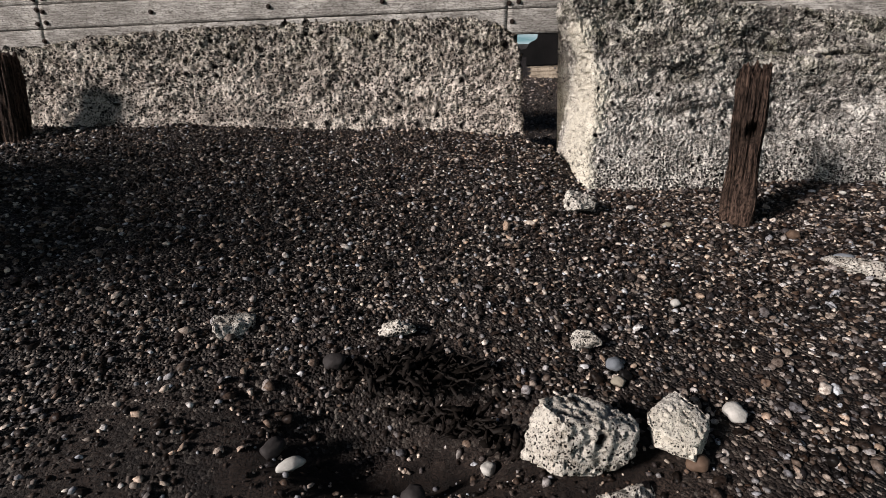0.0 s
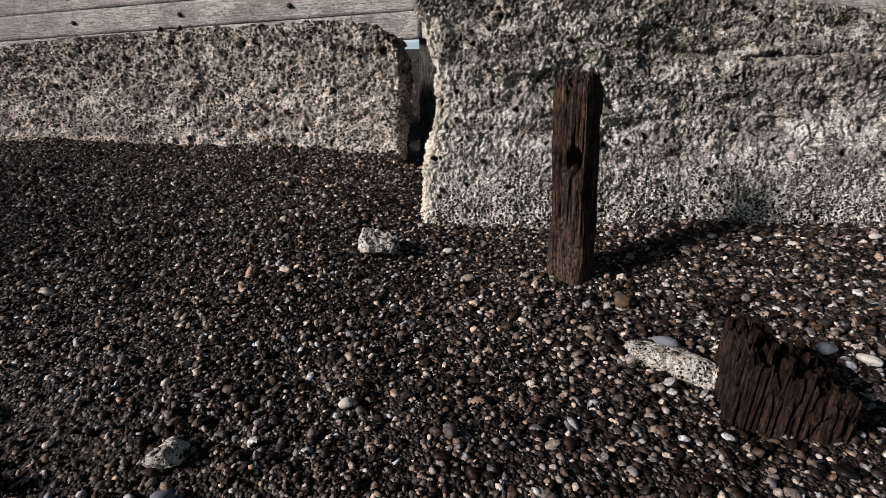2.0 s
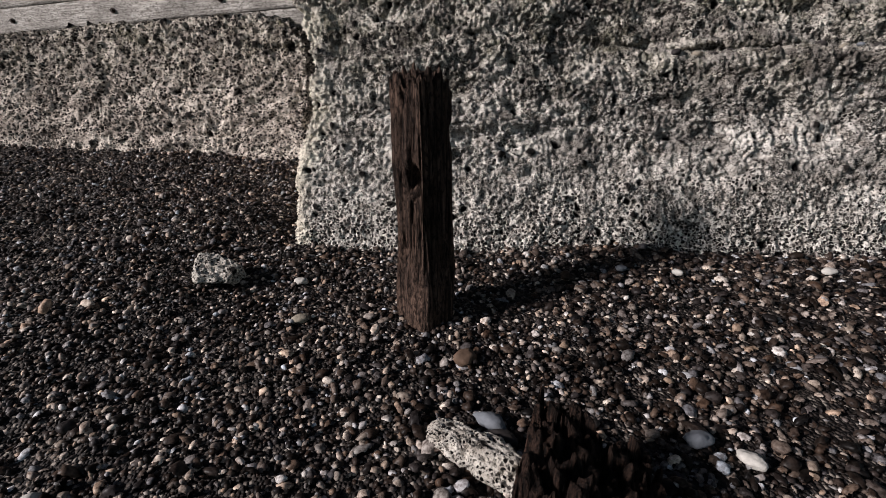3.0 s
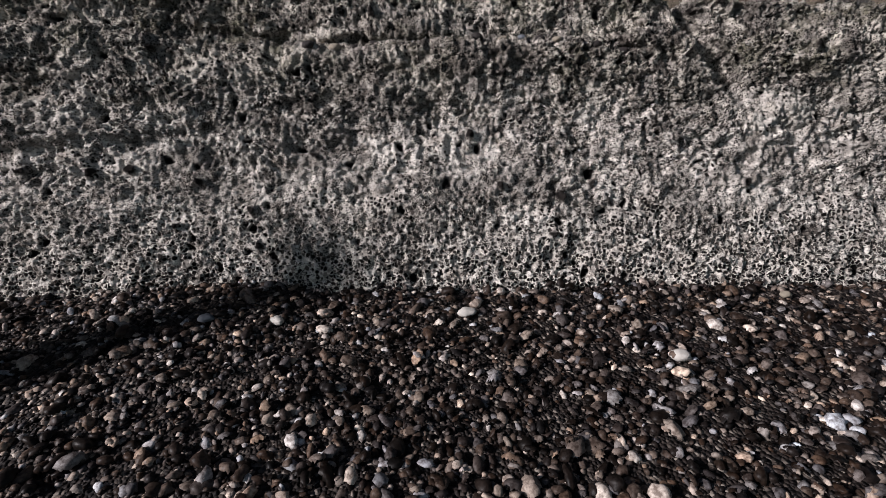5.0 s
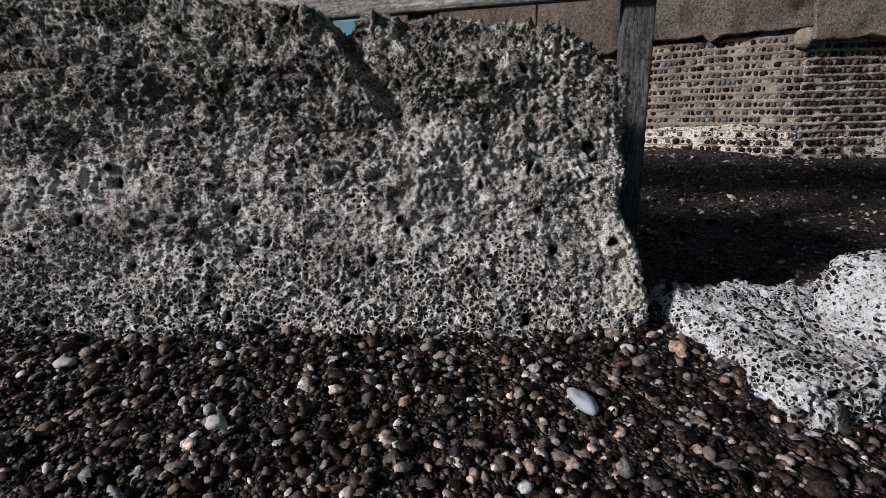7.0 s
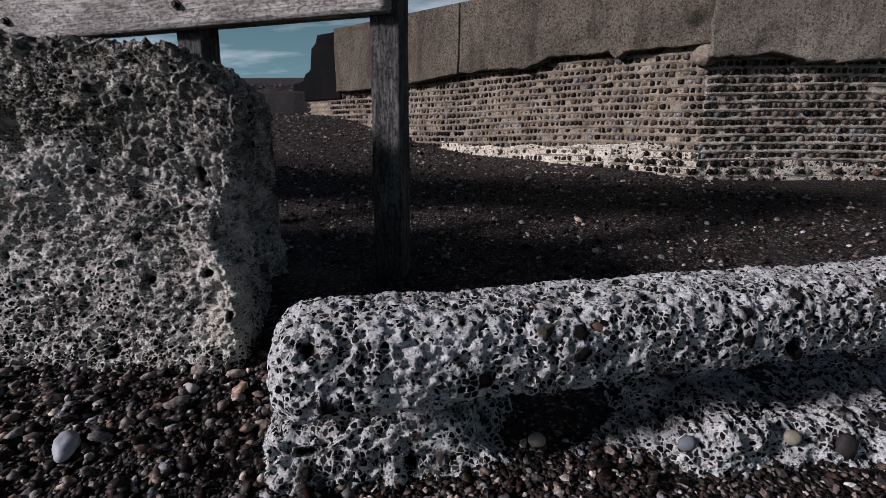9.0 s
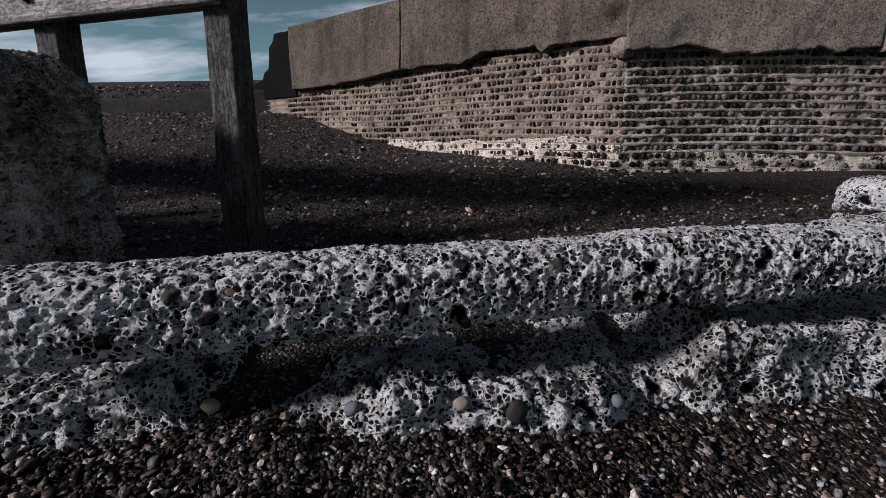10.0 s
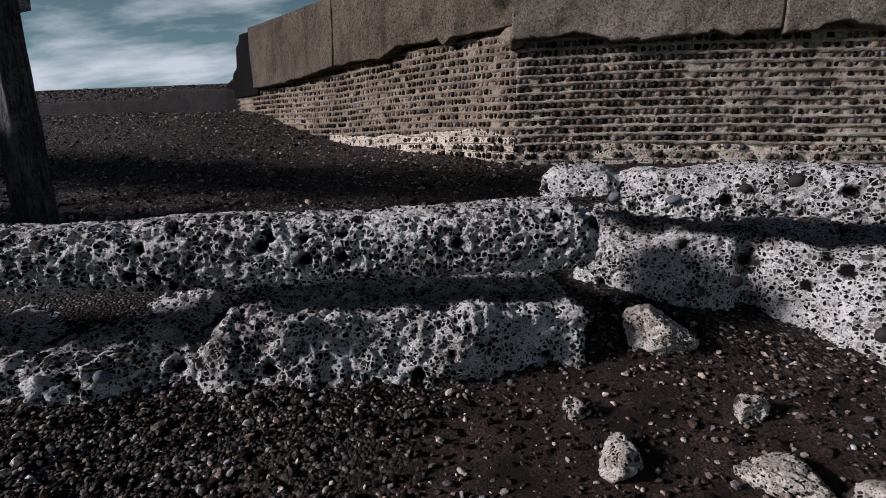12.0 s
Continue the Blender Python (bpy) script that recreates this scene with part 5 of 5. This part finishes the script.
def scatter(x, y, size, sub, seed, lift=0.25):
    """Many pebbles as one mesh: flattened, turned, bedded on the shingle."""
    rng = np.random.RandomState(seed)
    n = len(x)
    kinds, tf = pebble_kinds(sub, 24, seed)
    z = bed(x, y)
    pick = rng.randint(len(kinds), size=n)
    base = np.stack(kinds)[pick]
    ax = np.stack([size * rng.uniform(0.85, 1.35, n), size * rng.uniform(0.65, 0.95, n), size * rng.uniform(0.4, 0.75, n)], 1)
    p = base * ax[:, None, :] / 2
    yaw, tilt, roll = rng.uniform(0, 6.283, n), rng.normal(0, 0.4, n), rng.normal(0, 0.4, n)
    cy, sy, ct, st, cr, sr = np.cos(yaw), np.sin(yaw), np.cos(tilt), np.sin(tilt), np.cos(roll), np.sin(roll)
    a, b, c = p[..., 0], p[..., 1], p[..., 2]
    b, c = b * cr[:, None] - c * sr[:, None], b * sr[:, None] + c * cr[:, None]
    a, c = a * ct[:, None] + c * st[:, None], -a * st[:, None] + c * ct[:, None]
    a, b = a * cy[:, None] - b * sy[:, None], a * sy[:, None] + b * cy[:, None]
    v = np.stack([a + x[:, None], b + y[:, None], c + (z + size * lift * rng.uniform(-0.6, 1.7, n))[:, None]], 2)
    f = tf[None] + (np.arange(n) * base.shape[1])[:, None, None]
    return v.reshape(-1, 3), f.reshape(-1, 3)


def wall_line(x):
    """How far back the shingle reaches."""
    return np.interp(x, [-9, -2.75, -2.6, -2.5, 2.0, 2.25, 2.3, 5.5, 5.6, 7.4], [1.25, 0.8, 0.75, 0.0, 0.0, 0.4, -0.45, 0.55, 0.85, 0.35])


def beach_points(count, x0, x1, seed, near_only=None):
    rng = np.random.RandomState(seed)
    x = rng.uniform(x0, x1, count * 6)
    front = np.interp(x, [-9, -5, -3.5, -2.5, -1.5, -0.5, 0.3, 2, 6, 8], [-2.7, -2.75, -2.75, -2.5, -2.05, -1.6, -1.3, -1.15, -0.9, -0.75])
    y = rng.uniform(-2.75, 1.3, count * 6)
    keep = (y < wall_line(x)) & ((y > front) | (rng.rand(count * 6) < 0.06)) & (rng.rand(count * 6) > sand_mask(x, y) * np.where(x < 0, 0.9, 0.75))
    return x[keep][:count], y[keep][:count]


rng = np.random.RandomState(4)
x, y = beach_points(12500, -3.3, 2.9, 101)
size = np.clip(rng.lognormal(math.log(0.029), 0.3, len(x)), 0.016, 0.06)
size = size * np.interp(x, [-2.2, -0.9, 2.2, 2.8], [0.8, 1.0, 1.0, 0.7])
v, f = scatter(x, y, size, 2, 11, 0.3)
tagged(new("shingle", fast_mesh("shingle", v, f, M_PEBBLE)), "dark brown and grey flint pebbles with scattered white ones", "pebbles", kind="stuff")
x, y = beach_points(14000, -8.6, -3.2, 106)
size = np.clip(rng.lognormal(math.log(0.028), 0.27, len(x)), 0.016, 0.055)
v, f = scatter(x, y, size, 1, 19, 0.3)
tagged(new("shingle", fast_mesh("shingle", v, f, M_PEBBLE)), "dark flint pebbles before the low wall", "pebbles", kind="stuff")
x, y = beach_points(26000, -8.6, 2.9, 102)
size = np.clip(rng.lognormal(math.log(0.022), 0.22, len(x)), 0.013, 0.036)
v, f = scatter(x, y, size, 1, 12, 0.15)
tagged(new("fine_shingle", fast_mesh("fine_shingle", v, f, M_PEBBLE)), "small dark flint pebbles filling the beach", "pebbles", kind="stuff")
# small pale chips strewn among the shingle round the two posts
x, y = beach_points(6500, -4.2, -0.6, 107)
size = np.clip(rng.lognormal(math.log(0.017), 0.3, len(x)), 0.009, 0.032)
v, f = scatter(x, y, size, 1, 21, 0.4)
tagged(new("flint_chips", fast_mesh("flint_chips", v, f, M_CHIP)), "small pale flint chips strewn over darker shingle", "pebbles", kind="stuff")
# finer shingle beside the fallen beams
x, y = beach_points(15000, 2.5, 7.4, 103)
size = np.clip(rng.lognormal(math.log(0.0165), 0.32, len(x)), 0.008, 0.04)
v, f = scatter(x, y, size, 1, 17, 0.3)
tagged(new("small_shingle", fast_mesh("small_shingle", v, f, M_PEBBLE, soft=False)), "fine dark shingle beside the fallen beams", "pebbles", kind="stuff")
# grit and small stones on the damp sand
r3 = np.random.RandomState(31)
x, y = r3.uniform(4.4, 7.3, 40000), r3.uniform(-1.6, 0.7, 40000)
ok = (r3.rand(40000) < sand_mask(x, y)) & (y < wall_line(x) - 0.05)
x, y = x[ok][:4200], y[ok][:4200]
size = np.clip(r3.lognormal(math.log(0.0095), 0.45, len(x)), 0.005, 0.03)
v, f = scatter(x, y, size, 1, 15, 0.15)
xa, ya = r3.uniform(-5.0, -2.9, 9000), r3.uniform(-2.85, -1.7, 9000)
ok = r3.rand(9000) < sand_mask(xa, ya)
xa, ya = xa[ok][:1500], ya[ok][:1500]
va, fa = scatter(xa, ya, np.clip(r3.lognormal(math.log(0.012), 0.4, len(xa)), 0.006, 0.035), 1, 16, 0.15)
v, f = np.concatenate([v, va]), np.concatenate([f, fa + len(v)])
tagged(new("sand_grit", fast_mesh("sand_grit", v, f, M_PEBBLE)), "grit and small stones strewn over damp sand", "pebbles", kind="stuff")
# behind the groyne
r2 = np.random.RandomState(8)
x, y = r2.uniform(-6.0, 8.5, 60000), r2.uniform(0.6, 8.0, 60000)
ok = (y > np.where(x > 2.2, wall_line(x) + 0.3, 1.2)) & (0.65 * (x - 5.0) + (y - 4.12) < 0) & (y < 4.1 + 0.04 * (x - 5) + 20 * (x < 5)) & (r2.rand(60000) > sand_mask(x, y) * 0.8)
x, y = x[ok][:15000], y[ok][:15000]
size = np.clip(r2.lognormal(math.log(0.029), 0.35, len(x)), 0.012, 0.07)
v, f = scatter(x, y, size, 1, 13, 0.2)
tagged(new("back_shingle", fast_mesh("back_shingle", v, f, M_PEBBLE)), "dark flint shingle between groyne and sea wall", "pebbles", kind="stuff")
x, y = r2.uniform(-9.0, 0.3, 3000), r2.uniform(8.35, 11.0, 3000)
size = np.clip(r2.lognormal(math.log(0.05), 0.3, len(x)), 0.02, 0.1)
v, f = scatter(x, y, size, 1, 14, 0.2)
tagged(new("bank_shingle", fast_mesh("bank_shingle", v, f, M_PEBBLE)), "shingle bank above the ledge", "pebbles", kind="stuff")

# ---- flints of the sea wall ----
tv, tf, kinds, stones = flint_set()
stones.sort(key=lambda s: s[1])
single = [fast_mesh("flint", k * np.array([0.042, 0.034, 0.043]), tf, M_FLINT_ONE) for k in kinds]
rest_v, rest_f, count = [], [], 0
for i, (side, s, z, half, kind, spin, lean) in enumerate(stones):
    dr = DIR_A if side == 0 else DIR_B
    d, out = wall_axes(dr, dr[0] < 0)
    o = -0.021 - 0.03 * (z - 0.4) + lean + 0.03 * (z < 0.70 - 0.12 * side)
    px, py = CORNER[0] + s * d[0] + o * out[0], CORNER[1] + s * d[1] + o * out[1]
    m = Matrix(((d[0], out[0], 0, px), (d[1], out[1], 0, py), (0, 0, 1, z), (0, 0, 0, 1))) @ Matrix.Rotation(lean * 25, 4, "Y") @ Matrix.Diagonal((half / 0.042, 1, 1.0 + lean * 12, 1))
    if i < 300:
        ob = part("flint", single[kind], sea_wall)
        ob.matrix_world = m
    else:
        q = kinds[kind] * np.array([0.042, 0.034, 0.043])
        a = np.array(m)
        rest_v.append(q @ a[:3, :3].T + a[:3, 3])
        rest_f.append(tf + count)
        count += len(q)
tagged(part("flint_courses", fast_mesh("flint_courses", np.concatenate(rest_v), np.concatenate(rest_f), M_FLINT), sea_wall, "rows of dark flints in mortar"), kind="stuff")
